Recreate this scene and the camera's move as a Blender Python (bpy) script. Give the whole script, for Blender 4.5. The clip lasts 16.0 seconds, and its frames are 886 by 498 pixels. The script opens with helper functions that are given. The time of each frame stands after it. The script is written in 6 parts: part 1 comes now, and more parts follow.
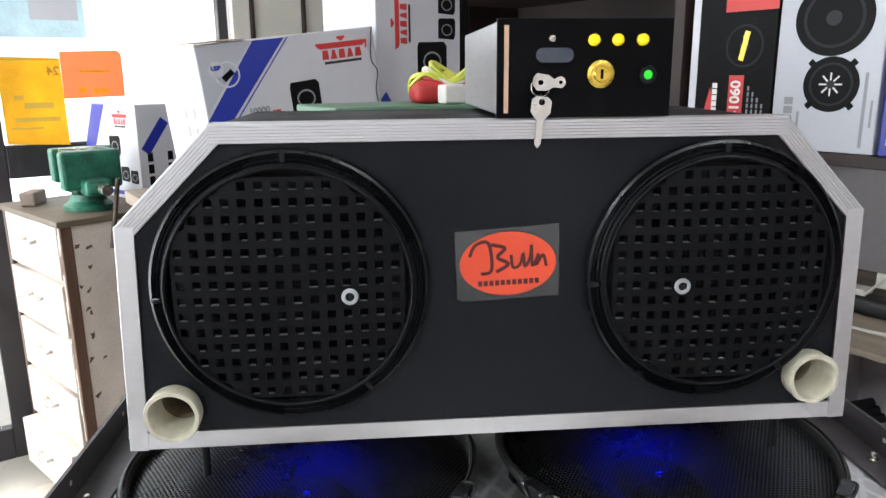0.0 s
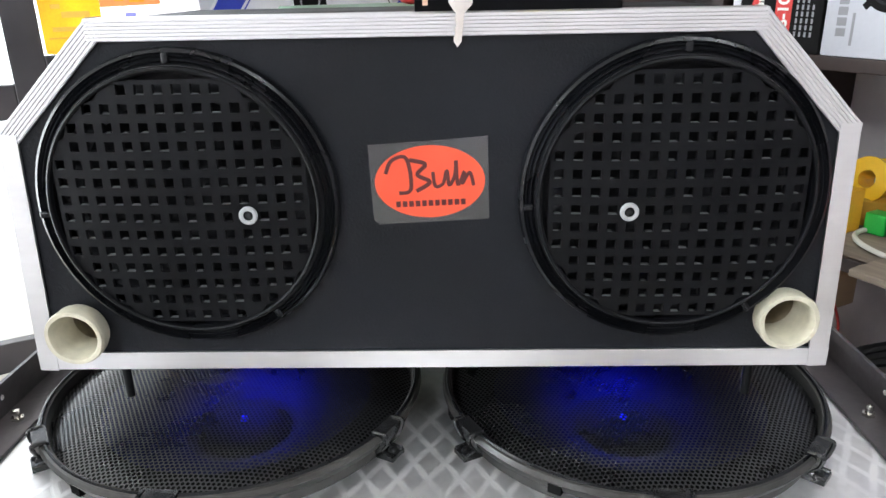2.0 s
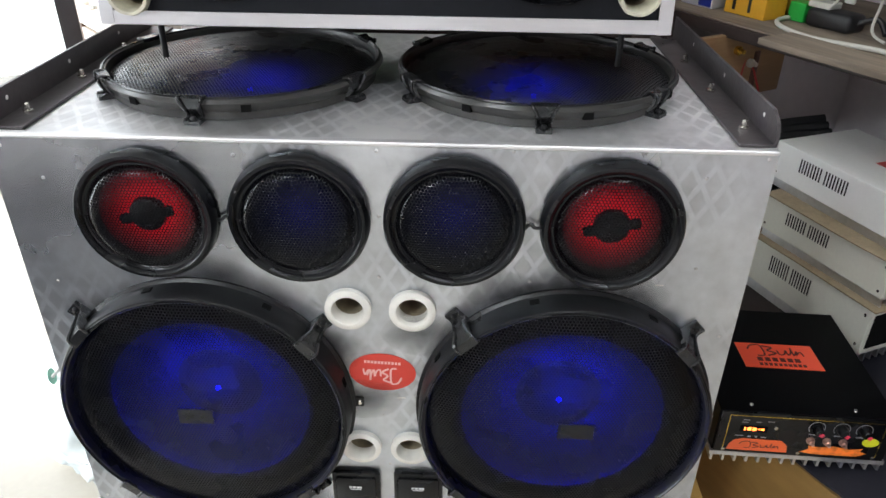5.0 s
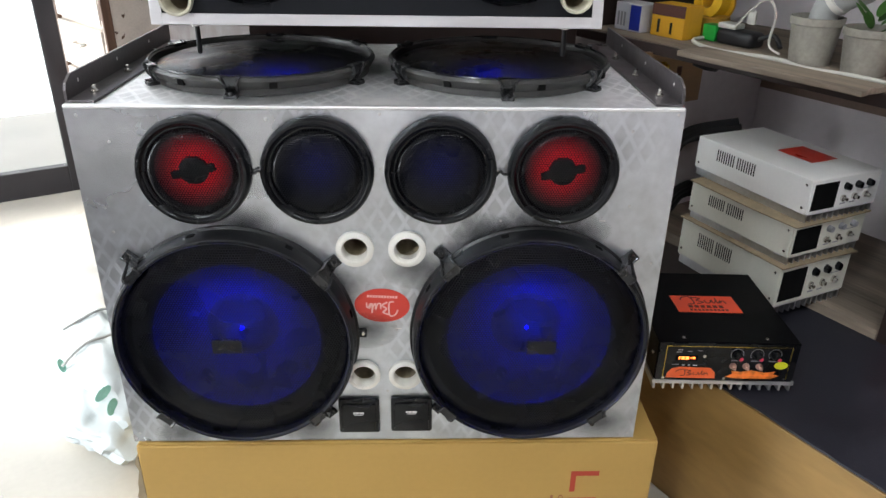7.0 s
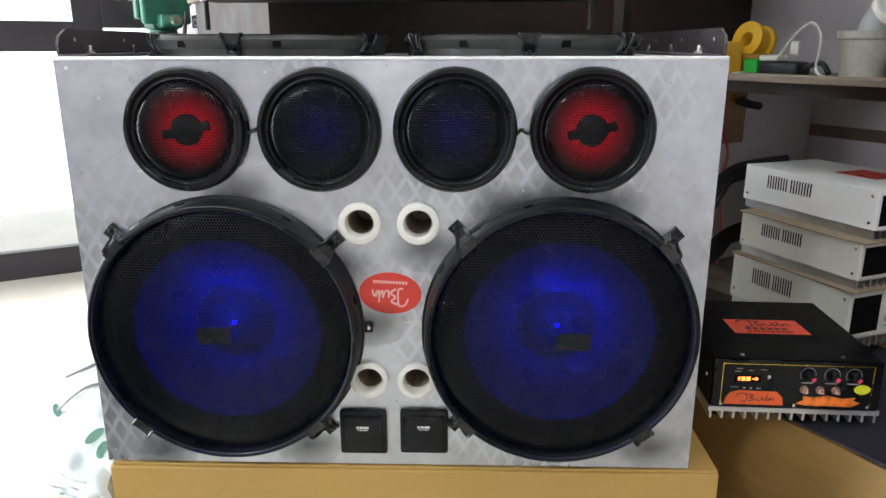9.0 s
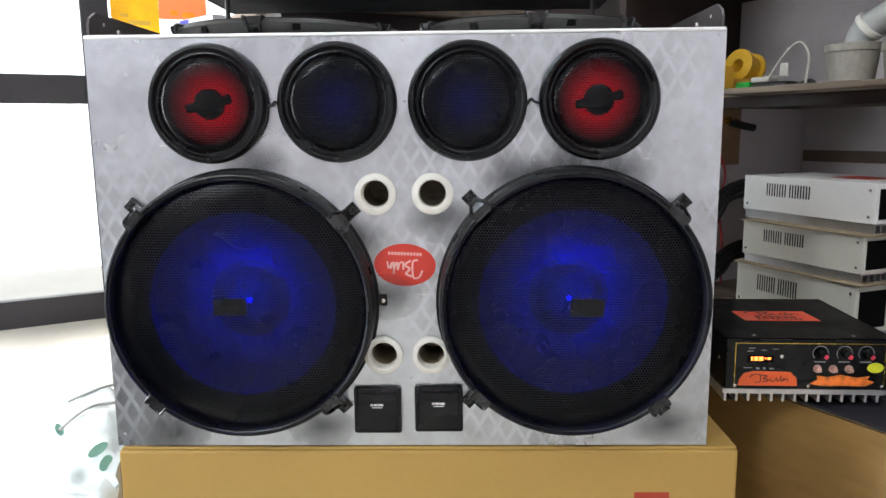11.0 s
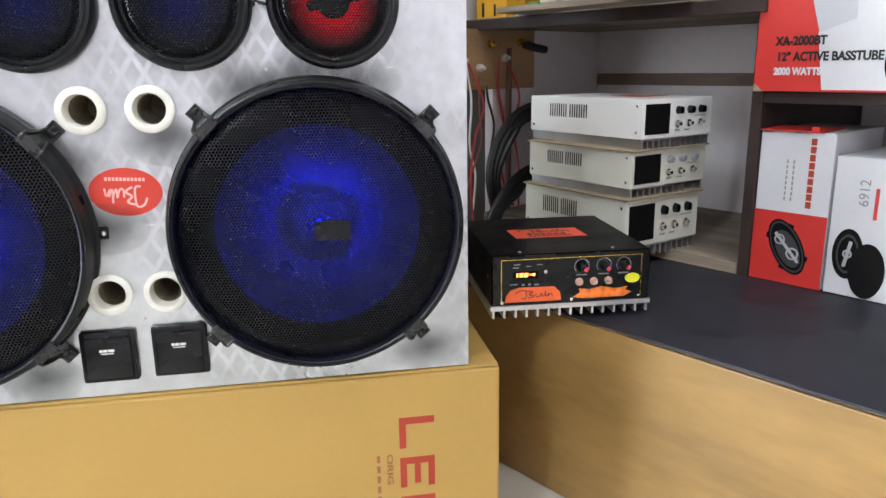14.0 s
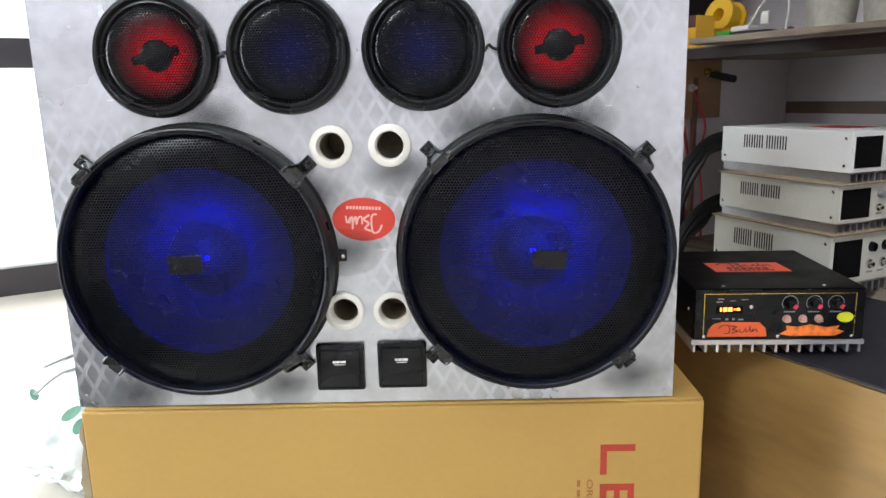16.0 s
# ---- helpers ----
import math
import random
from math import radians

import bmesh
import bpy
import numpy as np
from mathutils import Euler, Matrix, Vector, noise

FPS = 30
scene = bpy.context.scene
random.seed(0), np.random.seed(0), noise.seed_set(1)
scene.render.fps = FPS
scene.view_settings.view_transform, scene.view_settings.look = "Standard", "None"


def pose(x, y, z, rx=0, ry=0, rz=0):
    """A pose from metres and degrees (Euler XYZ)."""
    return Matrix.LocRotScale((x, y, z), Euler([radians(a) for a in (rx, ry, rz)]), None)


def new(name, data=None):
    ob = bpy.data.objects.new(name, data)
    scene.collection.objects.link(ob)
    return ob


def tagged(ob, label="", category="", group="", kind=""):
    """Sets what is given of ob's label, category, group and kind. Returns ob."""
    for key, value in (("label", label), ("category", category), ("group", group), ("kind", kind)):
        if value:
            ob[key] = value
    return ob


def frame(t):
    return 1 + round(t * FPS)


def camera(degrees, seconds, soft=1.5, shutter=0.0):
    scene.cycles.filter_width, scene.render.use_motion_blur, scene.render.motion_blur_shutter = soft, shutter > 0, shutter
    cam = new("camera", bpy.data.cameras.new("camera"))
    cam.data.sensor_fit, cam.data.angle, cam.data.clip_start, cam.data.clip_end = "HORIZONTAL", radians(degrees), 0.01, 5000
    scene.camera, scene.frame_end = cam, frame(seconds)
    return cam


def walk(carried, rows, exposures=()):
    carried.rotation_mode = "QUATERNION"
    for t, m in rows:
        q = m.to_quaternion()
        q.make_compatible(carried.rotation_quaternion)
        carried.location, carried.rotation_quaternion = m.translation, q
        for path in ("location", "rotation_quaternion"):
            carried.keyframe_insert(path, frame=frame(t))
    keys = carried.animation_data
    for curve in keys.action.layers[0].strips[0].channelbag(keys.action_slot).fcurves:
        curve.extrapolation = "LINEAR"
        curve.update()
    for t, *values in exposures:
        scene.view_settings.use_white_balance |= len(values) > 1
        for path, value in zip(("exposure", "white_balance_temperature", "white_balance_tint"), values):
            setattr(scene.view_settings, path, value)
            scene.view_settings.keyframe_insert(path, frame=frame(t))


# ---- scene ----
cam = camera(62.7, 16.0)
METRES, EYE, TILT, LEAN, TURN = 1.645, 1.39, 0.0, 0.0, -4.7
ROWS = [
    (0.0, 0.0, 0.0, 0.0, -0.13, -13.67, 0.52),
    (0.5, 0.0364, 0.0239, -0.0031, 1.6, -15.43, 0.79),
    (1.0, 0.055, 0.0405, -0.0044, 3.44, -16.09, 1.01),
    (1.5, 0.074, 0.0561, -0.0057, 6.09, -16.38, 0.98),
    (2.0, 0.0809, 0.0486, -0.0126, 5.79, -20.1, 1.03),
    (2.5, 0.0743, 0.0131, -0.0393, 3.37, -24.04, 1.33),
    (3.0, 0.0667, -0.0193, -0.0528, 2.87, -26.52, 0.95),
    (3.5, 0.0681, -0.0539, -0.0545, 2.36, -27.15, 0.62),
    (4.0, 0.0757, -0.0893, -0.0619, 3.13, -28.31, 0.49),
    (4.5, 0.1149, -0.1161, -0.0694, 5.44, -29.57, -0.21),
    (5.0, 0.1442, -0.1511, -0.0773, 6.87, -30.19, -0.61),
    (7.5, 0.1292, -0.3314, -0.1032, 2.54, -25.44, -0.85),
    (8.0, 0.1425, -0.3043, -0.1246, 4.89, -26.52, -0.84),
    (8.5, 0.1574, -0.2885, -0.1925, 6.31, -21.29, -0.01),
    (11.0, 0.1436, -0.326, -0.3475, 5.87, -9.3, 0.61),
    (11.5, 0.1426, -0.3286, -0.3467, 6.33, -8.96, 0.71),
    (12.0, 0.1422, -0.329, -0.3474, 6.33, -9.23, 0.78),
    (12.5, 0.1563, -0.3243, -0.3531, 5.66, -10.52, 1.2),
    (13.0, 0.2008, -0.3041, -0.3607, -0.44, -13.02, 1.74),
    (13.5, 0.2319, -0.2927, -0.3681, -5.72, -13.52, 0.68),
    (14.0, 0.2373, -0.2829, -0.3739, -5.67, -14.08, 0.82),
    (14.5, 0.2359, -0.2829, -0.3736, -5.15, -14.0, 0.76),
    (15.0, 0.2269, -0.2881, -0.3697, -3.28, -13.45, 0.73),
    (15.5, 0.1997, -0.3001, -0.3648, 1.06, -12.02, 0.79),
    (16.0, 0.1749, -0.3115, -0.3605, 5.49, -12.06, 1.49),
]
EXPOSURES = [(0.0, -0.32), (1.5, -0.2), (2.0, 0.2), (2.5, 0.5), (3.0, 0.0), (4.5, -0.25), (8.0, -0.33), (11.0, -0.26), (12.4, -0.48), (13.2, 0.12), (14.6, 0.28), (15.5, 0.24), (16.0, 0.08)]
walk(cam, [(t, pose(0, 0, EYE, TILT, LEAN, TURN) @ pose(METRES * x, METRES * y, METRES * z, 90 + pitch, roll, yaw)) for t, x, y, z, yaw, pitch, roll in ROWS], EXPOSURES)

# ---- light and sky ----
world = bpy.data.worlds.new("sky")
scene.world = world
world.use_nodes = True
wn = world.node_tree
sky = wn.nodes.new("ShaderNodeTexSky")
sky.sky_type, sky.sun_disc = "NISHITA", False
SUN = Vector((-0.85, 0.12, 0.60)).normalized()
sky.sun_elevation = math.asin(SUN.z)
sky.sun_rotation = math.atan2(SUN.x, SUN.y)
wn.links.new(sky.outputs[0], wn.nodes["Background"].inputs[0])
wn.nodes["Background"].inputs[1].default_value = 0.12


def lamp(name, kind, m, energy, color=(1, 1, 1), **more):
    data = bpy.data.lights.new(name, kind)
    data.energy, data.color = energy, color
    for key, value in more.items():
        if key == "size":
            data.size = value
        elif key == "size_y":
            data.shape, data.size_y = "RECTANGLE", value
        elif key == "angle":
            data.angle = radians(value)
        elif key == "spread":
            data.spot_size, data.spot_blend = radians(value), 0.8
        elif key == "radius":
            data.shadow_soft_size = value
    ob = new(name, data)
    ob.matrix_world = m
    return ob


lamp("sun", "SUN", Matrix.Translation((-6, 1, 6)) @ SUN.to_track_quat("Z", "Y").to_matrix().to_4x4(), 5.0, (1, 0.95, 0.88), angle=3.0)
ROOM = pose(0, 0, 0, 0, 0, 30)          # the shop's own axes: U along the glazed wall, V towards it
# tubes are out of view; their number, places and power are assumed
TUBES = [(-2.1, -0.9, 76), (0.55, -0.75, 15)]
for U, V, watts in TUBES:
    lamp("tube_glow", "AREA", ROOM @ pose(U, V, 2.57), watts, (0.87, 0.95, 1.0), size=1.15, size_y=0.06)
# daylight in the glazed opening, and an added fill lamp in the west wall
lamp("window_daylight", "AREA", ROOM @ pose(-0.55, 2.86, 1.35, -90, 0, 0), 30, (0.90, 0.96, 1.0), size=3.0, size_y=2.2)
lamp("side_fill_light", "AREA", ROOM @ pose(-2.66, 1.95, 1.08, 0, -90, 0), 155, (0.88, 0.95, 1.0), size=2.0, size_y=1.4)


# ---- materials ----
def material(name, color, rough=0.5, metal=0.0, vary=0.12, scale=8.0, bump=0.1, grain=120.0, stretch=(1, 1, 1), spec=0.5, coat=0.0):
    """A surface with two scales of variation and fine relief, in metres of the object's own space."""
    mat = bpy.data.materials.new(name)
    mat.use_nodes = True
    nt = mat.node_tree
    p = nt.nodes["Principled BSDF"]
    p.inputs["Roughness"].default_value, p.inputs["Metallic"].default_value = rough, metal
    p.inputs["Specular IOR Level"].default_value = spec
    p.inputs["Coat Weight"].default_value = coat
    tc = nt.nodes.new("ShaderNodeTexCoord")
    mp = nt.nodes.new("ShaderNodeMapping")
    mp.inputs["Scale"].default_value = stretch
    nt.links.new(tc.outputs["Object"], mp.inputs[0])
    n1 = nt.nodes.new("ShaderNodeTexNoise")
    n1.inputs["Scale"].default_value, n1.inputs["Detail"].default_value = scale, 5
    n2 = nt.nodes.new("ShaderNodeTexNoise")
    n2.inputs["Scale"].default_value, n2.inputs["Detail"].default_value = grain, 3
    for n in (n1, n2):
        nt.links.new(mp.outputs[0], n.inputs["Vector"])
    mix = nt.nodes.new("ShaderNodeMath")
    mix.operation = "MULTIPLY_ADD"
    nt.links.new(n2.outputs[0], mix.inputs[0])
    mix.inputs[1].default_value = 0.4
    nt.links.new(n1.outputs[0], mix.inputs[2])
    ramp = nt.nodes.new("ShaderNodeMapRange")
    ramp.inputs[1].default_value, ramp.inputs[2].default_value = 0.4, 1.0
    ramp.inputs[3].default_value, ramp.inputs[4].default_value = 1 - vary, 1 + vary
    nt.links.new(mix.outputs[0], ramp.inputs[0])
    col = nt.nodes.new("ShaderNodeVectorMath")
    col.operation = "SCALE"
    col.inputs[0].default_value = color[:3]
    nt.links.new(ramp.outputs[0], col.inputs["Scale"])
    nt.links.new(col.outputs[0], p.inputs["Base Color"])
    rr = nt.nodes.new("ShaderNodeMapRange")
    rr.inputs[1].default_value, rr.inputs[2].default_value = 0.3, 0.7
    rr.inputs[3].default_value, rr.inputs[4].default_value = max(0.03, rough - 0.09), min(1, rough + 0.09)
    nt.links.new(n1.outputs[0], rr.inputs[0])
    nt.links.new(rr.outputs[0], p.inputs["Roughness"])
    if bump:
        b = nt.nodes.new("ShaderNodeBump")
        b.inputs["Strength"].default_value, b.inputs["Distance"].default_value = bump, 0.002
        nt.links.new(n2.outputs[0], b.inputs["Height"])
        nt.links.new(b.outputs[0], p.inputs["Normal"])
    return mat


def math_node(nt, op, a, b=None, c=None):
    n = nt.nodes.new("ShaderNodeMath")
    n.operation = op
    for i, v in enumerate((a, b, c)):
        if v is None:
            continue
        if isinstance(v, (int, float)):
            n.inputs[i].default_value = v
        else:
            nt.links.new(v, n.inputs[i])
    return n.outputs[0]


def embossed_aluminium(name, across, up, rough, color, contrast):
    """Sheet aluminium with a rolled lattice of lozenges, smeared and dulled in places. across, up: the object axes of the sheet."""
    mat = material(name, color, rough, 1.0, 0.22, 4.0, 0.04, 60)
    nt = mat.node_tree
    p = nt.nodes["Principled BSDF"]
    tc = nt.nodes.new("ShaderNodeTexCoord")
    sep = nt.nodes.new("ShaderNodeSeparateXYZ")
    nt.links.new(tc.outputs["Object"], sep.inputs[0])
    wob = nt.nodes.new("ShaderNodeTexNoise")
    wob.inputs["Scale"].default_value, wob.inputs["Detail"].default_value = 26.0, 3
    nt.links.new(tc.outputs["Object"], wob.inputs["Vector"])
    bent = nt.nodes.new("ShaderNodeSeparateColor")
    nt.links.new(wob.outputs["Color"], bent.inputs[0])
    x = math_node(nt, "MULTIPLY_ADD", bent.outputs[0], 0.0075, sep.outputs[across])
    y = math_node(nt, "MULTIPLY_ADD", bent.outputs[1], 0.0075, sep.outputs[up])
    lines = []
    for sign in (1, -1):
        w = math_node(nt, "MULTIPLY_ADD", x, 1 / 0.028, math_node(nt, "MULTIPLY", y, sign / 0.047))
        d = math_node(nt, "ABSOLUTE", math_node(nt, "SUBTRACT", math_node(nt, "FRACT", w), 0.5))
        lines.append(d)
    far = math_node(nt, "MAXIMUM", lines[0], lines[1])
    ridge = nt.nodes.new("ShaderNodeMapRange")
    ridge.inputs[1].default_value, ridge.inputs[2].default_value = 0.315, 0.42
    nt.links.new(far, ridge.inputs[0])
    ridge = ridge.outputs[0]
    pillow = math_node(nt, "MULTIPLY", math_node(nt, "MULTIPLY", far, far), -1.6)
    worn = nt.nodes.new("ShaderNodeTexNoise")
    worn.inputs["Scale"].default_value, worn.inputs["Detail"].default_value = 5.5, 6
    nt.links.new(tc.outputs["Object"], worn.inputs["Vector"])
    keep = nt.nodes.new("ShaderNodeMapRange")
    keep.inputs[1].default_value, keep.inputs[2].default_value = 0.44, 0.62
    nt.links.new(worn.outputs[0], keep.inputs[0])
    height = math_node(nt, "MULTIPLY", ridge, keep.outputs[0])
    b = nt.nodes.new("ShaderNodeBump")
    b.inputs["Strength"].default_value, b.inputs["Distance"].default_value = 0.34, 0.0013
    nt.links.new(math_node(nt, "ADD", height, math_node(nt, "MULTIPLY", pillow, keep.outputs[0])), b.inputs["Height"])
    nt.links.new(b.outputs[0], p.inputs["Normal"])
    old = p.inputs["Roughness"].links[0].from_socket
    nt.links.new(math_node(nt, "ADD", math_node(nt, "MULTIPLY_ADD", height, 0.10, old), math_node(nt, "MULTIPLY", worn.outputs[0], 0.10)), p.inputs["Roughness"])
    base = p.inputs["Base Color"].links[0].from_socket
    sc = nt.nodes.new("ShaderNodeVectorMath")
    sc.operation = "SCALE"
    nt.links.new(base, sc.inputs[0])
    # pits darkened in the base colour for how the relief reflects
    pit = math_node(nt, "MULTIPLY", math_node(nt, "SUBTRACT", 1.0, ridge), keep.outputs[0])
    smear = nt.nodes.new("ShaderNodeTexNoise")
    smear.inputs["Scale"].default_value, smear.inputs["Detail"].default_value, smear.inputs["Distortion"].default_value = 9.0, 6, 0.8
    nt.links.new(tc.outputs["Object"], smear.inputs["Vector"])
    dull = nt.nodes.new("ShaderNodeMapRange")
    dull.inputs[1].default_value, dull.inputs[2].default_value, dull.inputs[3].default_value, dull.inputs[4].default_value = 0.35, 0.68, 0.0, 0.22
    nt.links.new(smear.outputs[0], dull.inputs[0])
    tone = math_node(nt, "SUBTRACT", math_node(nt, "MULTIPLY_ADD", pit, -contrast, 1.05), dull.outputs[0])
    nt.links.new(tone, sc.inputs["Scale"])
    nt.links.new(sc.outputs[0], p.inputs["Base Color"])
    return mat


def perforated(name, pitch, hole, color=(0.0024, 0.0027, 0.0042), rough=0.22, spec=0.20):
    """Black punched steel sheet: round holes in a staggered lattice, really open."""
    mat = material(name, color, rough, 0.0, 0.15, 20, 0.0, spec=spec)
    nt = mat.node_tree
    p, out = nt.nodes["Principled BSDF"], nt.nodes["Material Output"]
    tc = nt.nodes.new("ShaderNodeTexCoord")
    sep = nt.nodes.new("ShaderNodeSeparateXYZ")
    nt.links.new(tc.outputs["Object"], sep.inputs[0])
    best = None
    for ox, oy in ((0, 0), (0.5, 0.5)):
        fx = math_node(nt, "SUBTRACT", math_node(nt, "FRACT", math_node(nt, "MULTIPLY_ADD", sep.outputs[0], 1 / pitch, ox + 100)), 0.5)
        fy = math_node(nt, "SUBTRACT", math_node(nt, "FRACT", math_node(nt, "MULTIPLY_ADD", sep.outputs[1], 1 / (pitch * 1.732), oy + 100)), 0.5)
        fy = math_node(nt, "MULTIPLY", fy, 1.732)
        d = math_node(nt, "ADD", math_node(nt, "MULTIPLY", fx, fx), math_node(nt, "MULTIPLY", fy, fy))
        best = d if best is None else math_node(nt, "MINIMUM", best, d)
    solid = math_node(nt, "GREATER_THAN", best, hole * hole)
    clear = nt.nodes.new("ShaderNodeBsdfTransparent")
    mix = nt.nodes.new("ShaderNodeMixShader")
    nt.links.new(solid, mix.inputs[0])
    nt.links.new(clear.outputs[0], mix.inputs[1])
    nt.links.new(p.outputs[0], mix.inputs[2])
    nt.links.new(mix.outputs[0], out.inputs["Surface"])
    return mat


def glowing(name, color, strength):
    mat = material(name, color, 0.4)
    p = mat.node_tree.nodes["Principled BSDF"]
    p.inputs["Emission Color"].default_value = (*color, 1)
    p.inputs["Emission Strength"].default_value = strength
    return mat


def radial_glow(name, color, strength, r0, r1):
    """A glow painted as emission, brightest at r0 from the middle, nothing at r1."""
    mat = glowing(name, color, strength)
    nt = mat.node_tree
    p = nt.nodes["Principled BSDF"]
    tc = nt.nodes.new("ShaderNodeTexCoord")
    ln = nt.nodes.new("ShaderNodeVectorMath")
    ln.operation = "LENGTH"
    nt.links.new(tc.outputs["Object"], ln.inputs[0])
    fade = nt.nodes.new("ShaderNodeMapRange")
    fade.inputs[1].default_value, fade.inputs[2].default_value, fade.inputs[3].default_value, fade.inputs[4].default_value = r0, r1, 1, 0
    nt.links.new(ln.outputs["Value"], fade.inputs[0])
    nt.links.new(math_node(nt, "MULTIPLY", math_node(nt, "MULTIPLY", fade.outputs[0], fade.outputs[0]), strength), p.inputs["Emission Strength"])
    p.inputs["Specular IOR Level"].default_value = 0.1
    for link in list(nt.links):
        if link.to_socket == p.inputs["Base Color"]:
            nt.links.remove(link)
    p.inputs["Base Color"].default_value = (0.01, 0.01, 0.011, 1)
    return mat


def clear_sheet(name, tint=(1, 1, 1), rough=0.02, weight=0.12):
    """Thin clear glass or film: mostly straight through, with a glossy face."""
    mat = bpy.data.materials.new(name)
    mat.use_nodes = True
    nt = mat.node_tree
    p, out = nt.nodes["Principled BSDF"], nt.nodes["Material Output"]
    p.inputs["Base Color"].default_value = (*tint, 1)
    p.inputs["Roughness"].default_value = rough
    t = nt.nodes.new("ShaderNodeBsdfTransparent")
    t.inputs[0].default_value = (*tint, 1)
    g = nt.nodes.new("ShaderNodeBsdfGlossy")
    g.inputs["Roughness"].default_value = rough
    mix = nt.nodes.new("ShaderNodeMixShader")
    mix.inputs[0].default_value = weight
    nt.links.new(t.outputs[0], mix.inputs[1])
    nt.links.new(g.outputs[0], mix.inputs[2])
    nt.links.new(mix.outputs[0], out.inputs["Surface"])
    return mat


def wood(name, color, rough=0.45, along=0, vary=0.28):
    stretch = [14, 14, 14]
    stretch[along] = 1.2
    return material(name, color, rough, 0, vary, 1.1, 0.12, 9, stretch)


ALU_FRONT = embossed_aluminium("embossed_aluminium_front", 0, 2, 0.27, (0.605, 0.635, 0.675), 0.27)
# same sheet as the front, its brighter reflection put into a paler colour
ALU_TOP_LIT = embossed_aluminium("embossed_aluminium_top_lit", 0, 1, 0.46, (0.98, 0.98, 0.99), 0.17)
WASHER = material("grey_nylon_washer", (0.36, 0.37, 0.38), 0.5, 0, 0.2, 60, 0.1)
GRILLE = material("matt_black_grille", (0.0032, 0.0035, 0.0045), 0.45, 0, 0.35, 25, 0.08, spec=0.13)
EDGING = material("bright_anodised_edging", (0.72, 0.725, 0.74), 0.42, 1.0, 0.08, 12, 0.06, 200, (0.15, 1, 1))
ALU_HIGHLIGHT = material("highlight_bent_aluminium", (0.90, 0.90, 0.91), 0.5, 1.0, 0.06, 12, 0.05)
ALU_DULL = material("dull_aluminium", (0.62, 0.62, 0.63), 0.45, 1.0, 0.15, 15, 0.1)
STEEL = material("bright_steel", (0.68, 0.66, 0.61), 0.22, 1.0, 0.15, 40, 0.05)
IRON = material("painted_angle_iron", (0.085, 0.075, 0.078), 0.36, 0.3, 0.35, 18, 0.2)
BLACK_PLASTIC = material("black_plastic", (0.0045, 0.0049, 0.0062), 0.28, 0, 0.3, 14, 0.06, spec=0.30)
BLACK_RUBBER = material("black_rubber", (0.005, 0.005, 0.006), 0.5, 0, 0.2, 14, 0.1, spec=0.2)
BLACK_DUSTY = material("dusty_black_plastic", (0.009, 0.0094, 0.0104), 0.34, 0, 0.6, 9, 0.1, spec=0.33)
# face-up rings: dust, plus their brighter look put into a paler colour
DUSTY_LIT_RING = material("dusty_lit_black_plastic", (0.032, 0.031, 0.029), 0.36, 0, 0.6, 9, 0.1, spec=0.45)
REXINE = material("black_rexine", (0.0066, 0.0075, 0.0105), 0.52, 0, 0.3, 10, 0.25, 420, spec=0.2)
BLACK_PAINT = material("black_powder_coat", (0.003, 0.003, 0.0036), 0.38, 0, 0.2, 12, 0.1, 500, spec=0.06)
DARK_HOLE = material("dark_inside", (0.004, 0.004, 0.004), 0.9, spec=0.1)
LUG = material("glossy_black_lug", (0.014, 0.014, 0.015), 0.24, 0, 0.4, 30, 0.1, spec=0.5)
# cone paper tinted blue so that its colour carries the lamp's glow
CONE_TINTED = material("glow_tinted_paper_cone", (0.010, 0.012, 0.050), 0.8, 0, 0.12, 30, 0.1, spec=0.1)
CONE_CAP = material("dust_cap_paper", (0.013, 0.013, 0.014), 0.8, 0, 0.12, 30, 0.1, spec=0.1)
CONE_BLUE = material("paper_cone", (0.022, 0.023, 0.026), 0.75, 0, 0.15, 30, 0.1, spec=0.15)
MESH_BIG = perforated("punched_steel_mesh", 0.0044, 0.37, (0.0028, 0.0032, 0.0055), rough=0.25, spec=0.26)
# face-up mesh: window sheen helped by a paler colour and more gloss
MESH_TOP = perforated("sheen_punched_steel_mesh", 0.0044, 0.34, (0.012, 0.012, 0.013), 0.30, 0.6)
MESH_SMALL = perforated("fine_punched_steel_mesh", 0.0040, 0.36)
PVC = material("cream_pvc", (0.54, 0.51, 0.40), 0.45, 0, 0.3, 20, 0.1)
PVC_WHITE = material("white_pvc", (0.78, 0.76, 0.70), 0.4, 0, 0.10, 20, 0.05)
# pipe bores are a darker brown than the pipes
BORE_PVC = material("brown_pvc_bore", (0.30, 0.25, 0.17), 0.8, 0, 0.3, 60, 0.2)
RED_STICKER = material("red_sticker", (0.62, 0.045, 0.028), 0.35, 0, 0.06, 20, 0.02)
ORANGE_STICKER = material("orange_red_sticker", (0.80, 0.085, 0.035), 0.35, 0, 0.05, 20, 0.02)
INK = material("dark_ink", (0.09, 0.012, 0.012), 0.5)
INK_BLACK = material("black_ink", (0.012, 0.012, 0.014), 0.45)
INK_GREY = material("grey_ink", (0.28, 0.28, 0.30), 0.5)
INK_WHITE = material("white_ink", (0.80, 0.78, 0.76), 0.45)
INK_PINK = material("pale_pink_ink", (0.80, 0.45, 0.42), 0.45)
FILM = clear_sheet("clear_film", (0.62, 0.68, 0.70), 0.18, 0.10)
KRAFT = material("kraft_carton", (0.46, 0.285, 0.077), 0.6, 0, 0.07, 3, 0.12, 90)
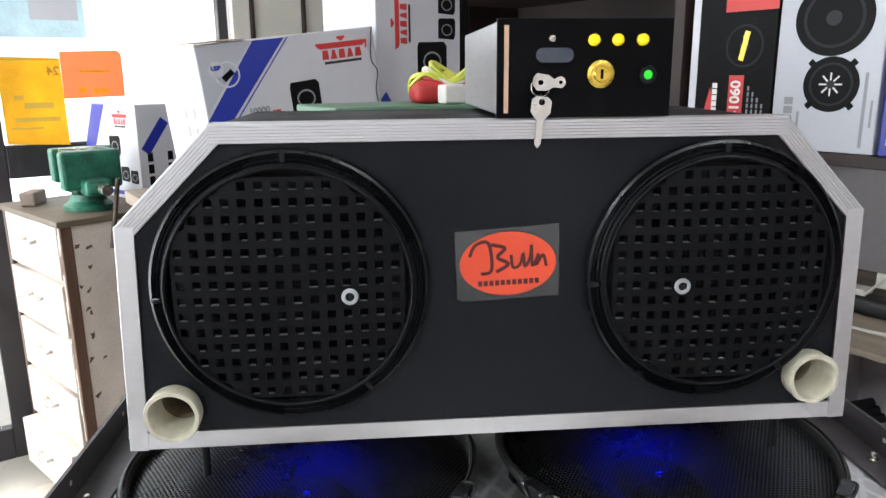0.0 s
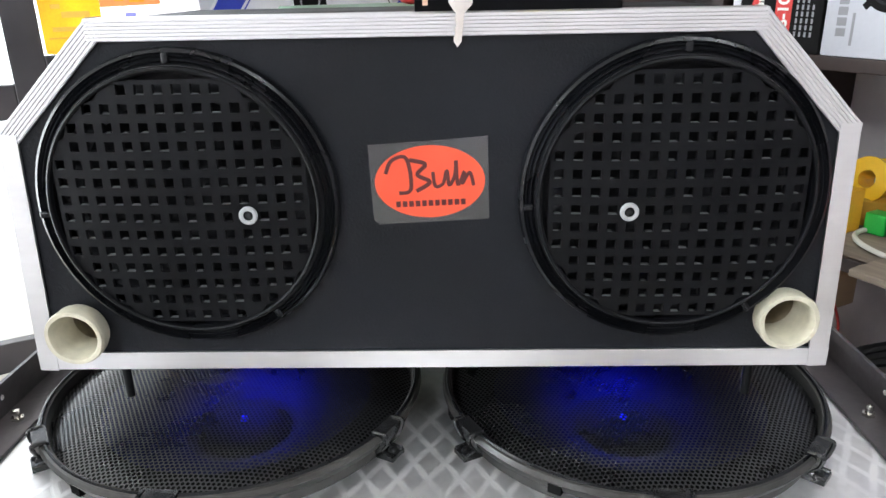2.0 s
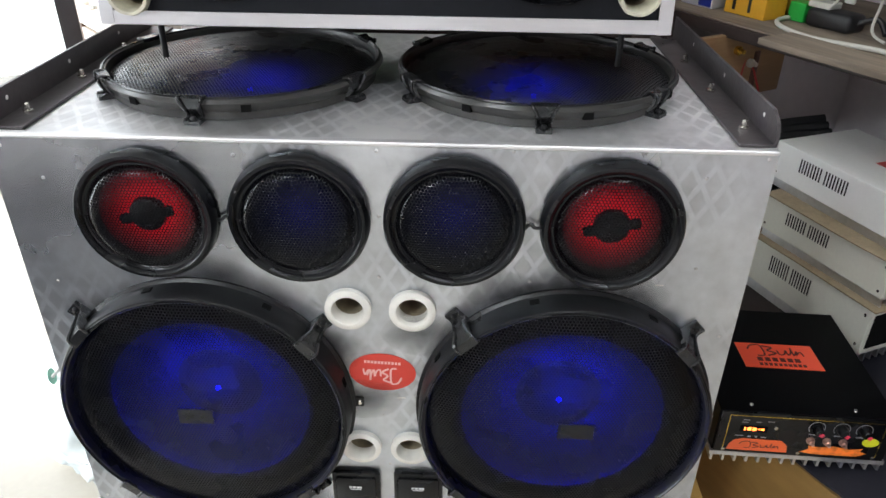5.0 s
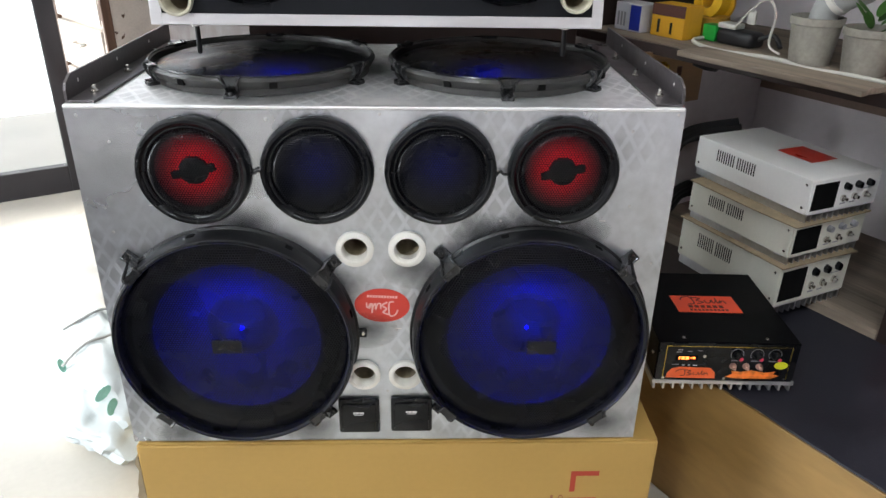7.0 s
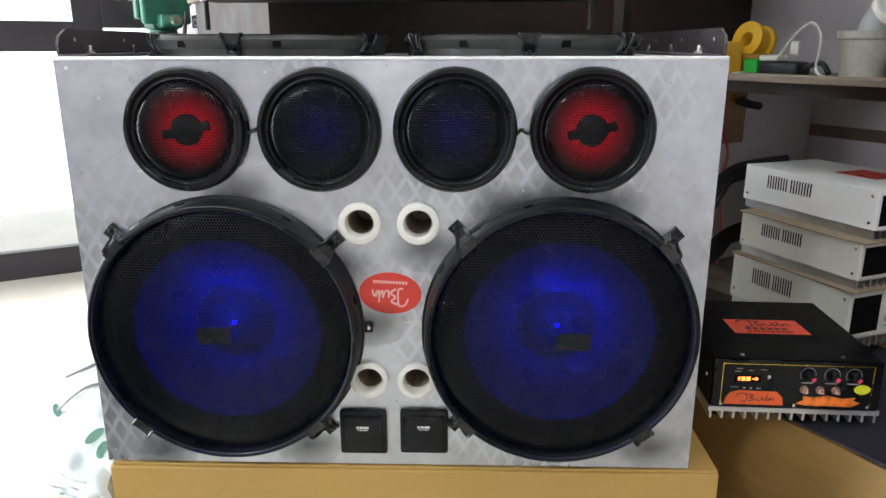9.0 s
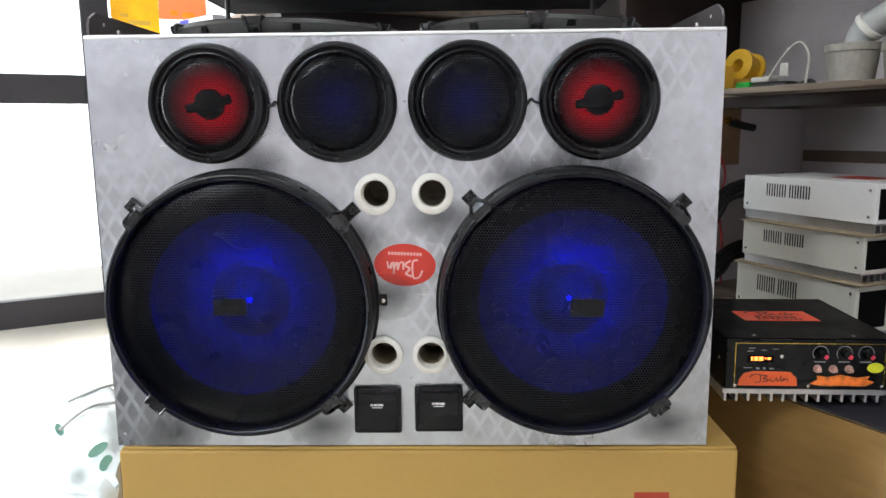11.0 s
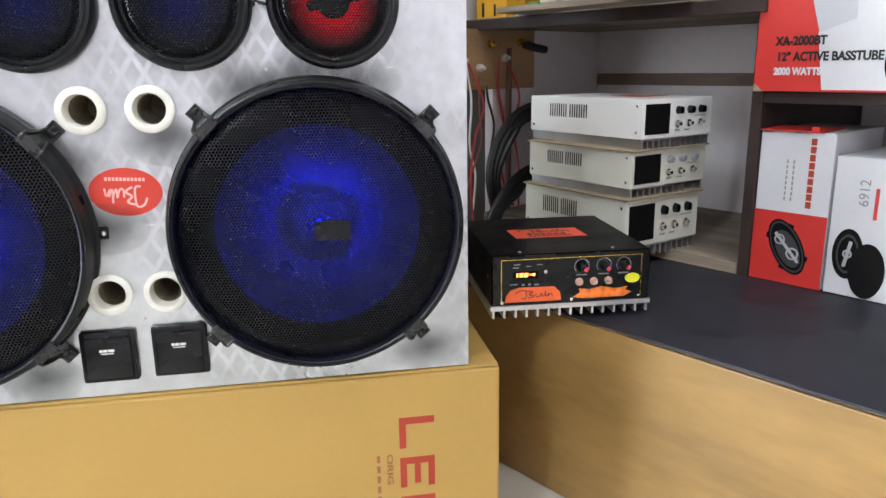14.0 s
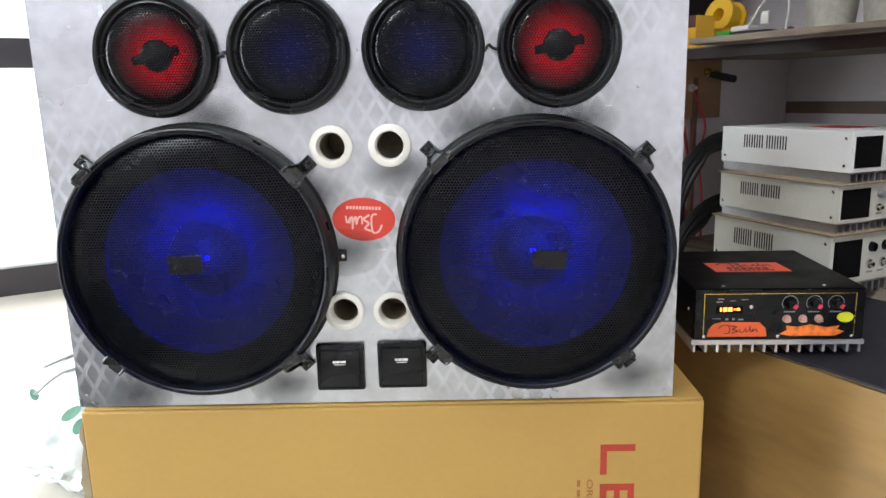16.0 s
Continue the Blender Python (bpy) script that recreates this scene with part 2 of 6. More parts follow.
KRAFT_RAW = material("raw_cardboard_edge", (0.30, 0.235, 0.15), 0.85, 0, 0.2, 30, 0.3)
LOGO_RED = material("red_carton_print", (0.42, 0.045, 0.022), 0.6)
CARD_WHITE = material("white_carton", (0.62, 0.62, 0.66), 0.45, 0, 0.06, 4, 0.06)
CARD_GREY = material("grey_print_and_shaded_card", (0.50, 0.51, 0.56), 0.4, 0, 0.06, 5)
CARD_BLUE = material("blue_carton_print", (0.018, 0.035, 0.34), 0.4, 0, 0.1, 8)
CARD_RED = material("red_carton_face", (0.58, 0.035, 0.030), 0.4, 0, 0.1, 8)
CARD_BLACK = material("black_carton_face", (0.008, 0.0075, 0.008), 0.45, 0, 0.2, 8, spec=0.08)
CARD_YELLOW = material("yellow_card", (0.80, 0.42, 0.03), 0.45, 0, 0.1, 9)


def translucent(name, color, vary=0.1):
    """Thin printed sheet that lets the daylight behind it shine through."""
    mat = material(name, color, 0.5, 0, vary, 9)
    nt = mat.node_tree
    p, out = nt.nodes["Principled BSDF"], nt.nodes["Material Output"]
    t = nt.nodes.new("ShaderNodeBsdfTranslucent")
    nt.links.new(p.inputs["Base Color"].links[0].from_socket, t.inputs["Color"])
    mix = nt.nodes.new("ShaderNodeMixShader")
    mix.inputs[0].default_value = 0.6
    nt.links.new(p.outputs[0], mix.inputs[1])
    nt.links.new(t.outputs[0], mix.inputs[2])
    nt.links.new(mix.outputs[0], out.inputs["Surface"])
    return mat


SHEET_ORANGE = translucent("orange_sheet", (0.95, 0.42, 0.20))
SHEET_YELLOW = translucent("yellow_sheet", (0.95, 0.62, 0.05), 0.2)
SHEET_BLUE = translucent("faded_blue_sheet", (0.68, 0.80, 0.84), 0.2)
YELLOW = material("yellow_plastic", (0.85, 0.50, 0.02), 0.35, 0, 0.08, 20)
GOLD = material("brass", (0.83, 0.58, 0.10), 0.25, 1.0, 0.1, 30)
GREEN_LENS = glowing("green_lens", (0.02, 0.55, 0.03), 1.0)
YELLOW_LENS = glowing("yellow_lens", (0.95, 0.75, 0.01), 0.35)
LED_SEGMENT = glowing("orange_led_segments", (1.0, 0.22, 0.04), 5.0)
GREEN_PAINT = material("green_vice_paint", (0.014, 0.115, 0.070), 0.36, 0, 0.75, 16, 0.3)
GREEN_CASE = material("green_metal_case", (0.09, 0.19, 0.115), 0.45, 0, 0.2, 10)
GREEN_PLUG = material("green_plastic", (0.02, 0.42, 0.06), 0.35)
PSU_WHITE = material("white_enamel", (0.83, 0.825, 0.81), 0.4, 0, 0.05, 6, 0.05)
PSU_CREAM = material("cream_enamel", (0.68, 0.67, 0.585), 0.42, 0, 0.08, 6, 0.05)
CHEST_PAINT = material("worn_cream_paint", (0.60, 0.53, 0.47), 0.55, 0, 0.22, 6, 0.3)
CHEST_EDGE = wood("bare_brown_edge", (0.10, 0.052, 0.032), 0.65, 2, 0.7)
CHEST_TOP = wood("oily_board", (0.10, 0.078, 0.052), 0.6, 0, 0.4)
WALL_PAINT = material("lilac_white_wall_paint", (0.76, 0.71, 0.73), 0.75, 0, 0.10, 2.2, 0.25, 40)
CEILING_PAINT = material("white_ceiling_paint", (0.75, 0.74, 0.72), 0.8, 0, 0.05, 2, 0.2, 50)
FLOOR_STONE = material("pale_polished_floor", (0.56, 0.525, 0.46), 0.22, 0, 0.08, 3.0, 0.03, 60)
FRAME_DARK = material("dark_anodised_frame", (0.035, 0.032, 0.036), 0.4, 0.4, 0.15, 12, 0.05)
BROWN_WOOD = wood("dark_brown_wood", (0.027, 0.0145, 0.0125), 0.58, 0, 0.45)
SHELF_WOOD = wood("dusty_shelf_board", (0.235, 0.188, 0.145), 0.8, 1, 0.65)
PLY = material("honey_plywood", (0.285, 0.170, 0.057), 0.38, 0, 0.30, 1.3, 0.10, 7, (9, 2.4, 9))
BAND = material("brown_paint_band", (0.21, 0.145, 0.115), 0.7, 0, 0.25, 9)
CURTAIN = material("cream_panel", (0.58, 0.56, 0.50), 0.6, 0, 0.1, 4, 0.1)
GLASS = clear_sheet("window_glass", (0.97, 0.98, 0.98), 0.01, 0.05)
POT = material("grey_white_plastic_pot", (0.34, 0.32, 0.275), 0.55, 0, 0.35, 16)
PIPE_GREY = material("pale_grey_hose", (0.40, 0.41, 0.40), 0.5, 0, 0.12, 20)
CABLE_BLACK = material("black_cable", (0.014, 0.014, 0.016), 0.45)
CABLE_RED = material("red_cable", (0.48, 0.03, 0.03), 0.45)
CABLE_WHITE = material("white_cable", (0.66, 0.64, 0.58), 0.5)
CABLE_YELLOW = material("yellow_green_cable", (0.62, 0.66, 0.10), 0.45)
LEAF = material("leaf", (0.06, 0.16, 0.03), 0.5, 0, 0.3, 30)
PLASTIC_BAG = material("white_plastic_bag", (0.50, 0.55, 0.56), 0.35, 0, 0.06, 12, 0.1)
BAG_GREEN = material("green_bag_print", (0.20, 0.42, 0.34), 0.4, 0, 0.2, 20)
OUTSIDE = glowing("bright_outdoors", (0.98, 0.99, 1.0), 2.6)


# ---- building helpers ----
def thing(name, m=Matrix(), label="", category="", group="", kind=""):
    ob = new(name)
    ob.empty_display_size = 0.05
    ob.matrix_basis = m
    return tagged(ob, label, category, group, kind)


def part(name, bm, mat, parent=None, label="", smooth=False, m=None):
    me = bpy.data.meshes.new(name)
    bmesh.ops.recalc_face_normals(bm, faces=bm.faces)
    for f in bm.faces:
        f.smooth = smooth
    bm.to_mesh(me)
    bm.free()
    me.materials.append(mat)
    ob = new(name, me)
    if m is not None:
        ob.matrix_basis = m
    if parent is not None:
        ob.parent = parent
    if smooth:
        me.set_sharp_from_angle(angle=radians(38))
    return tagged(ob, label)


def whole(name, bm, mat, label, category, m=None, kind="", group="", smooth=False):
    return tagged(part(name, bm, mat, None, "", smooth, m), label, category, group, kind)


def box(x0, x1, y0, y1, z0, z1, bevel=0.0, bm=None, seg=2, m=None):
    bm = bm or bmesh.new()
    r = bmesh.ops.create_cube(bm, size=1)
    mat4 = Matrix.Translation(((x0 + x1) / 2, (y0 + y1) / 2, (z0 + z1) / 2)) @ Matrix.Diagonal((abs(x1 - x0), abs(y1 - y0), abs(z1 - z0), 1))
    bmesh.ops.transform(bm, matrix=mat4, verts=r["verts"])
    if bevel:
        edges = list({e for v in r["verts"] for e in v.link_edges})
        out = bmesh.ops.bevel(bm, geom=edges, offset=bevel, segments=seg, affect="EDGES", profile=0.5)
        verts = list({v for f in out["faces"] for v in f.verts} | {v for v in r["verts"] if v.is_valid})
    else:
        verts = r["verts"]
    if m is not None:
        bmesh.ops.transform(bm, matrix=m, verts=verts)
    return bm


def lathe(profile, seg=64, bm=None, m=None, a0=0.0, a1=360.0):
    """Turns (radius, height) points round local z."""
    bm = bm or bmesh.new()
    full = abs(a1 - a0) >= 360
    n = seg if full else seg + 1
    rings = []
    for r, h in profile:
        if r < 1e-6:
            rings.append([bm.verts.new((0, 0, h))])
        else:
            rings.append([bm.verts.new((r * math.cos(radians(a0 + (a1 - a0) * i / seg)), r * math.sin(radians(a0 + (a1 - a0) * i / seg)), h)) for i in range(n)])
    for a, b in zip(rings, rings[1:]):
        for i in range(seg):
            j = (i + 1) % n
            if len(a) == 1 and len(b) == 1:
                continue
            if len(a) == 1:
                bm.faces.new((a[0], b[i], b[j]))
            elif len(b) == 1:
                bm.faces.new((a[i], b[0], a[j]))
            else:
                bm.faces.new((a[i], b[i], b[j], a[j]))
    if m is not None:
        bmesh.ops.transform(bm, matrix=m, verts=[v for ring in rings for v in ring])
    return bm


def tube(points, radius, seg=8, bm=None):
    """A round cable or rod along points, smoothed between them."""
    bm = bm or bmesh.new()
    pts = [Vector(p) for p in points]
    fine = []
    for i in range(len(pts) - 1):
        p0, p1, p2, p3 = pts[max(i - 1, 0)], pts[i], pts[i + 1], pts[min(i + 2, len(pts) - 1)]
        steps = 6 if len(pts) > 2 else 1
        for k in range(steps):
            t = k / steps
            fine.append(0.5 * ((2 * p1) + (p2 - p0) * t + (2 * p0 - 5 * p1 + 4 * p2 - p3) * t * t + (3 * p1 - p0 - 3 * p2 + p3) * t ** 3))
    fine.append(pts[-1])
    rings, side = [], None
    for i, p in enumerate(fine):
        way = (fine[min(i + 1, len(fine) - 1)] - fine[max(i - 1, 0)]).normalized()
        if side is None:
            side = way.orthogonal().normalized()
        side = (side - way * side.dot(way)).normalized()
        up = way.cross(side)
        rings.append([bm.verts.new(p + radius * (math.cos(2 * math.pi * k / seg) * side + math.sin(2 * math.pi * k / seg) * up)) for k in range(seg)])
    for a, b in zip(rings, rings[1:]):
        for k in range(seg):
            bm.faces.new((a[k], a[(k + 1) % seg], b[(k + 1) % seg], b[k]))
    bm.faces.new(rings[0][::-1])
    bm.faces.new(rings[-1])
    return bm


def slab(outline, holes, t0, t1):
    """A sheet in local x, y between heights t0 and t1, with openings cut right through."""
    bm = bmesh.new()
    loops = [outline] + holes
    for h in (t0, t1):
        edges = []
        for loop in loops:
            vs = [bm.verts.new((x, y, h)) for x, y in loop]
            edges += [bm.edges.new((vs[i], vs[(i + 1) % len(vs)])) for i in range(len(vs))]
        bmesh.ops.triangle_fill(bm, use_beauty=True, use_dissolve=False, edges=edges)
    for loop in loops:
        a = [bm.verts.new((x, y, t0)) for x, y in loop]
        b = [bm.verts.new((x, y, t1)) for x, y in loop]
        for i in range(len(loop)):
            j = (i + 1) % len(loop)
            bm.faces.new((a[i], a[j], b[j], b[i]))
    bmesh.ops.remove_doubles(bm, verts=bm.verts, dist=1e-6)
    return bm


def circle(cx, cy, r, n=48, ry=None):
    return [(cx + r * math.cos(2 * math.pi * i / n), cy + (ry or r) * math.sin(2 * math.pi * i / n)) for i in range(n)]


def prism(outline, t0, t1):
    bm = bmesh.new()
    a = [bm.verts.new((x, y, t0)) for x, y in outline]
    b = [bm.verts.new((x, y, t1)) for x, y in outline]
    bm.faces.new(a[::-1])
    bm.faces.new(b)
    for i in range(len(outline)):
        j = (i + 1) % len(outline)
        bm.faces.new((a[i], a[j], b[j], b[i]))
    return bm


def merge(*bms):
    out = bmesh.new()
    for b in bms:
        me = bpy.data.meshes.new("join")
        b.to_mesh(me)
        b.free()
        out.from_mesh(me)
        bpy.data.meshes.remove(me)
    return out


def moved(bm, m):
    bmesh.ops.transform(bm, matrix=m, verts=bm.verts)
    return bm


FRONT = pose(0, 0, 0, 90)      # local x, y, z become right, up, towards the viewer of a face that looks to -y


def writing(name, text, size, m, mat, parent, bold=0.0, squeeze=1.0):
    cu = bpy.data.curves.new(name, "FONT")
    cu.body, cu.size, cu.extrude, cu.offset = text, size, 0.0004, bold
    cu.align_x, cu.align_y = "CENTER", "CENTER"
    tmp = bpy.data.objects.new("tmp", cu)
    scene.collection.objects.link(tmp)
    bpy.context.view_layer.update()
    me = bpy.data.meshes.new_from_object(tmp.evaluated_get(bpy.context.evaluated_depsgraph_get()))
    bpy.data.objects.remove(tmp)
    me.name = name
    me.materials.clear()
    me.materials.append(mat)
    ob = new(name, me)
    ob.parent = parent
    ob.matrix_basis = m @ Matrix.Diagonal((squeeze, 1, 1, 1))
    return ob


def bars(rows, t0=0.0, t1=0.0006):
    """Plain bars in place of unreadable or private writing: rows of x0, x1, y0, y1."""
    bm = bmesh.new()
    for x0, x1, y0, y1 in rows:
        box(x0, x1, y0, y1, t0, t1, bm=bm)
    return bm


def swash(w, h):
    """A plain ornamental stroke standing for a script logo, in local x, y."""
    bm = tube([(-0.5 * w, 0.1 * h, 0), (-0.42 * w, 0.42 * h, 0), (-0.25 * w, 0.45 * h, 0), (-0.22 * w, -0.3 * h, 0), (-0.36 * w, -0.4 * h, 0)], 0.05 * h, 5)
    tube([(-0.22 * w, 0.42 * h, 0), (-0.04 * w, 0.3 * h, 0), (-0.14 * w, 0.05 * h, 0), (0.0, -0.15 * h, 0), (-0.16 * w, -0.36 * h, 0)], 0.055 * h, 5, bm)
    tube([(0.04 * w, 0.1 * h, 0), (0.06 * w, -0.25 * h, 0), (0.15 * w, -0.2 * h, 0), (0.2 * w, 0.12 * h, 0), (0.22 * w, -0.25 * h, 0), (0.29 * w, 0.0, 0), (0.31 * w, 0.35 * h, 0), (0.32 * w, -0.25 * h, 0),
          (0.4 * w, 0.08 * h, 0), (0.37 * w, -0.22 * h, 0), (0.46 * w, 0.05 * h, 0), (0.5 * w, -0.28 * h, 0)], 0.045 * h, 5, bm)
    bmesh.ops.transform(bm, matrix=Matrix.Diagonal((1, 1, 0.15, 1)), verts=bm.verts)
    return bm


# ---- the shop: floor, walls, ceiling, glazed wall ----
U0, U1, V0, V1, H = -2.6, 1.90, -3.0, 2.92, 2.7
whole("floor", box(U0 - 0.15, U1 + 0.15, V0 - 0.15, V1 + 0.12, -0.12, 0), FLOOR_STONE, "pale polished stone floor, bright with daylight near the glazing", "floor", ROOM, "structure")
whole("ground", merge(box(-60, 60, V1 + 0.12, 80, -0.16, -0.02), box(-60, U0 - 0.15, -40, V1 + 0.12, -0.16, -0.02)), material("pale_concrete_ground", (0.5, 0.48, 0.44), 0.8, 0, 0.15, 2, 0.2), "pale sunlit concrete ground outside the glazing", "ground", ROOM, "structure")
# added out of view, only to give the aluminium front something dark to mirror
whole("dark_floor_slab", box(-2.0, -0.56, -1.7, 0.2, 0.0005, 0.011, 0.004), material("dark_reflection_slab", (0.022, 0.022, 0.025), 0.7, 0, 0.3, 5, 0.3), "unseen dark slab added on the floor to darken the aluminium front's reflection", "mat")
whole("ceiling", box(U0 - 0.15, U1 + 0.15, V0 - 0.15, V1 + 0.12, H, H + 0.12), CEILING_PAINT, "plain white painted ceiling", "ceiling", ROOM, "structure")
whole("wall_east", box(U1, U1 + 0.15, V0, V1 + 0.12, 0, H), WALL_PAINT, "lilac-white painted wall behind the shelving", "wall", ROOM, "structure")
whole("wall_south", box(U0, U1, V0 - 0.15, V0, 0, H), WALL_PAINT, "lilac-white painted wall", "wall", ROOM, "structure")
# opening added out of view, so the side fill lamp can shine in
west = merge(merge(box(U0 - 0.15, U0, V0 - 0.15, 1.2, 0, H), box(U0 - 0.15, U0, 2.7, V1 + 0.12, 0, H)), box(U0 - 0.15, U0, 1.2, 2.7, 2.15, H))
# added sun blocker over the side opening, out of view
whole("canopy", box(U0 - 1.9, U0 - 0.15, 0.6, V1 + 0.12, 2.3, 2.38), CEILING_PAINT, "unseen slab added to keep the sun out of the side opening", "canopy", ROOM, "structure")
whole("wall_west", west, WALL_PAINT, "lilac-white painted side wall with an added opening for the fill lamp", "wall", ROOM, "structure")
north = merge(box(1.014, U1, V1, V1 + 0.12, 0, H), box(U0, 1.014, V1, V1 + 0.12, 2.35, H))
whole("wall_north", north, WALL_PAINT, "painted wall beside and above the glazing", "wall", ROOM, "structure")
glazing = thing("window_1", ROOM, "dark-framed shop glazing with papers stuck on its glass", "window", kind="structure")
for a, b in ((U0, U0 + 0.07), (-1.45, -1.37), (0.088, 0.198), (0.978, 1.014)):
    part("stile", box(a, b, V1 + 0.02, V1 + 0.07, 0.0, 2.35, 0.004), FRAME_DARK, glazing)
for a, b, z0, z1 in ((U0 + 0.07, -1.45, 0.945, 1.065), (-1.37, 0.088, 0.945, 1.065), (0.198, 0.978, 1.04, 1.155)):
    part("bottom_rail", box(a, b, V1 + 0.02, V1 + 0.07, 0.0, 0.12, 0.004), FRAME_DARK, glazing)
    part("middle_rail", box(a, b, V1 + 0.02, V1 + 0.07, z0, z1, 0.004), FRAME_DARK, glazing)
    part("top_rail", box(a, b, V1 + 0.02, V1 + 0.07, 2.27, 2.35, 0.004), FRAME_DARK, glazing)
    for p0, p1 in ((0.12, z0), (z1, 2.27)):
        pane = part("pane", box(a, b, V1 + 0.043, V1 + 0.048, p0, p1), GLASS, glazing)
        pane.visible_shadow = False
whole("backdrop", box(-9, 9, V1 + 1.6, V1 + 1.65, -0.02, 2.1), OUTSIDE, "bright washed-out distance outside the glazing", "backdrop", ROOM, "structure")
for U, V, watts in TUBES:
    tl = thing("tube_light", ROOM @ pose(U, V, 2.7), "assumed white fluorescent tube light on the ceiling, out of view", "light", "ceiling tubes")
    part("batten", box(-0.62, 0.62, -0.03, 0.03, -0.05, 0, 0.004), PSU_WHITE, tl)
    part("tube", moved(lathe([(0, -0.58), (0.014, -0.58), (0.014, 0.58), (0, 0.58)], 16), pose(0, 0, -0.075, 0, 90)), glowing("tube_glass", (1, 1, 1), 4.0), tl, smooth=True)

# sheets stuck on the inside of the glass
sheet = thing("yellow_poster", ROOM @ pose(0.303, V1 - 0.004, 1.15, 90, 0, 0), "translucent yellow printed sheet stuck on the glass", "poster")
part("sheet", prism([(-0.097, 0.012), (0.097, 0), (0.095, 0.30), (-0.099, 0.305)], 0, 0.0006), SHEET_YELLOW, sheet)
OCHRE = material("ochre_print", (0.62, 0.40, 0.05), 0.5)
for bar in ((-0.06, -0.03, 0.16, 0.175), (-0.03, 0.06, 0.13, 0.15), (-0.065, 0.075, 0.085, 0.10), (-0.095, 0.09, 0.292, 0.299), (-0.08, 0.02, 0.06, 0.066)):
    part("print_bar", bars([bar], 0.001, 0.0016), OCHRE, sheet)
writing("number", "24", 0.04, pose(0.07, 0.255, 0.0014) @ Matrix.Diagonal((-1, 1, 1, 1)), material("ochre_number", (0.45, 0.25, 0.03), 0.5), sheet, 0.001)
sheet = thing("orange_poster", ROOM @ pose(0.497, V1 - 0.004, 1.16, 90, 0, 0), "translucent orange printed sheet stuck on the glass", "poster")
part("sheet", prism([(-0.098, 0.15), (0.105, 0.155), (0.105, 0.305), (0.093, 0.318), (-0.098, 0.312)], 0, 0.0006), SHEET_ORANGE, sheet)
for bar in ((-0.05, -0.02, 0.17, 0.19), (0.0, 0.05, 0.165, 0.185), (-0.04, 0.06, 0.24, 0.25)):
    part("print_bar", bars([bar], 0.001, 0.0016), SHEET_YELLOW, sheet)
sheet = thing("van_poster", ROOM @ pose(0.345, V1 - 0.004, 1.517, 90, 0, 0), "faded pale blue poster with a white van on the glass", "poster")
part("sheet", box(-0.15, 0.15, 0, 0.26, 0, 0.001), SHEET_BLUE, sheet)
part("print", prism([(-0.02, 0.06), (0.13, 0.06), (0.13, 0.13), (0.10, 0.19), (0.02, 0.19), (-0.02, 0.12)], 0.001, 0.0016), CARD_WHITE, sheet)

# cream panels and posts next to the glazing
for i, (a, b) in enumerate(((1.014, 1.086), (1.101, 1.304), (1.319, 1.459))):
    whole("wall_panel", box(a, b, V1 - 0.04, V1 - 0.003, 0, 2.3, 0.004), CURTAIN, "cream painted upright panel beside the glazing", "panel", ROOM, "structure", "cream panels")
for a in (1.086, 1.304, 1.459):
    whole("trim", box(a, a + 0.015, V1 - 0.05, V1 - 0.003, 0, 2.3, 0.002), BROWN_WOOD, "dark brown cover strip between the panels", "trim", ROOM, "structure", "cover strips")

# ---- the carton and the aluminium speaker cabinet ----
X0, X1, YF, YB, Z0, Z1 = -0.337, 0.565, 0.497, 0.997, 0.342, 0.9535
carton = thing("carton", pose(0.14, 0.49, 0), "closed brown kraft carton with red print, under the speaker cabinet", "carton")
part("body", box(-0.475, 0.472, 0.0, 0.40, 0.0, 0.336, 0.004), KRAFT, carton)
part("flap", box(-0.470, 0.470, 0.003, 0.196, 0.3365, 0.3405, 0.0012), KRAFT, carton)
part("flap", box(-0.470, 0.470, 0.200, 0.397, 0.3365, 0.3405, 0.0012), KRAFT, carton)
rag = random.Random(8)
torn = [(-0.4745, 0.0), (-0.4745, 0.318)] + [(-0.477 - 0.006 * rag.random() - (0.007 if 0.17 < z < 0.25 else 0), z) for z in [0.31 - 0.0155 * k for k in range(21)]]
part("torn_edge", moved(prism(torn, -0.004, -0.0005), FRONT), KRAFT_RAW, carton, "torn ragged cardboard edge")
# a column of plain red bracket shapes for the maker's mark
mark = []
for i in range(3):
    top = 0.268 - i * 0.066
    mark += [(0.335, 0.388, top - 0.011, top), (0.335, 0.345, top - 0.050, top - 0.011)]
    if i:
        mark += [(0.378, 0.388, top - 0.050, top - 0.011), (0.357, 0.366, top - 0.044, top - 0.011)]
part("logo", moved(bars(mark), pose(-0.018, 0, 0) @ FRONT), LOGO_RED, carton)
FAINT_PRINT = material("faint_brown_print", (0.33, 0.12, 0.045), 0.6)
writing("writing", "ORIG", 0.0135, pose(0.301, -0.0006, 0.185, 90, 90, 0), FAINT_PRINT, carton, 0.0, 1.6)
for k in range(5):
    part("small_print", moved(bars([(0.282, 0.287, 0.13 + 0.017 * k, 0.141 + 0.017 * k)]), FRONT), FAINT_PRINT, carton)

WOOFERS = [(-0.127, 0.567), (0.357, 0.567)]
TOPS = [(-0.0945, 0.735), (0.310, 0.735)]
COAX = [(-0.162, 0.858), (0.021, 0.858), (0.205, 0.858), (0.390, 0.858)]
PORTS = [(0.0715, 0.728), (0.154, 0.728), (0.078, 0.487), (0.149, 0.487)]
cab = thing("speaker_cabinet", Matrix(), "speaker cabinet clad in embossed aluminium sheet, standing on the carton", "speaker cabinet")
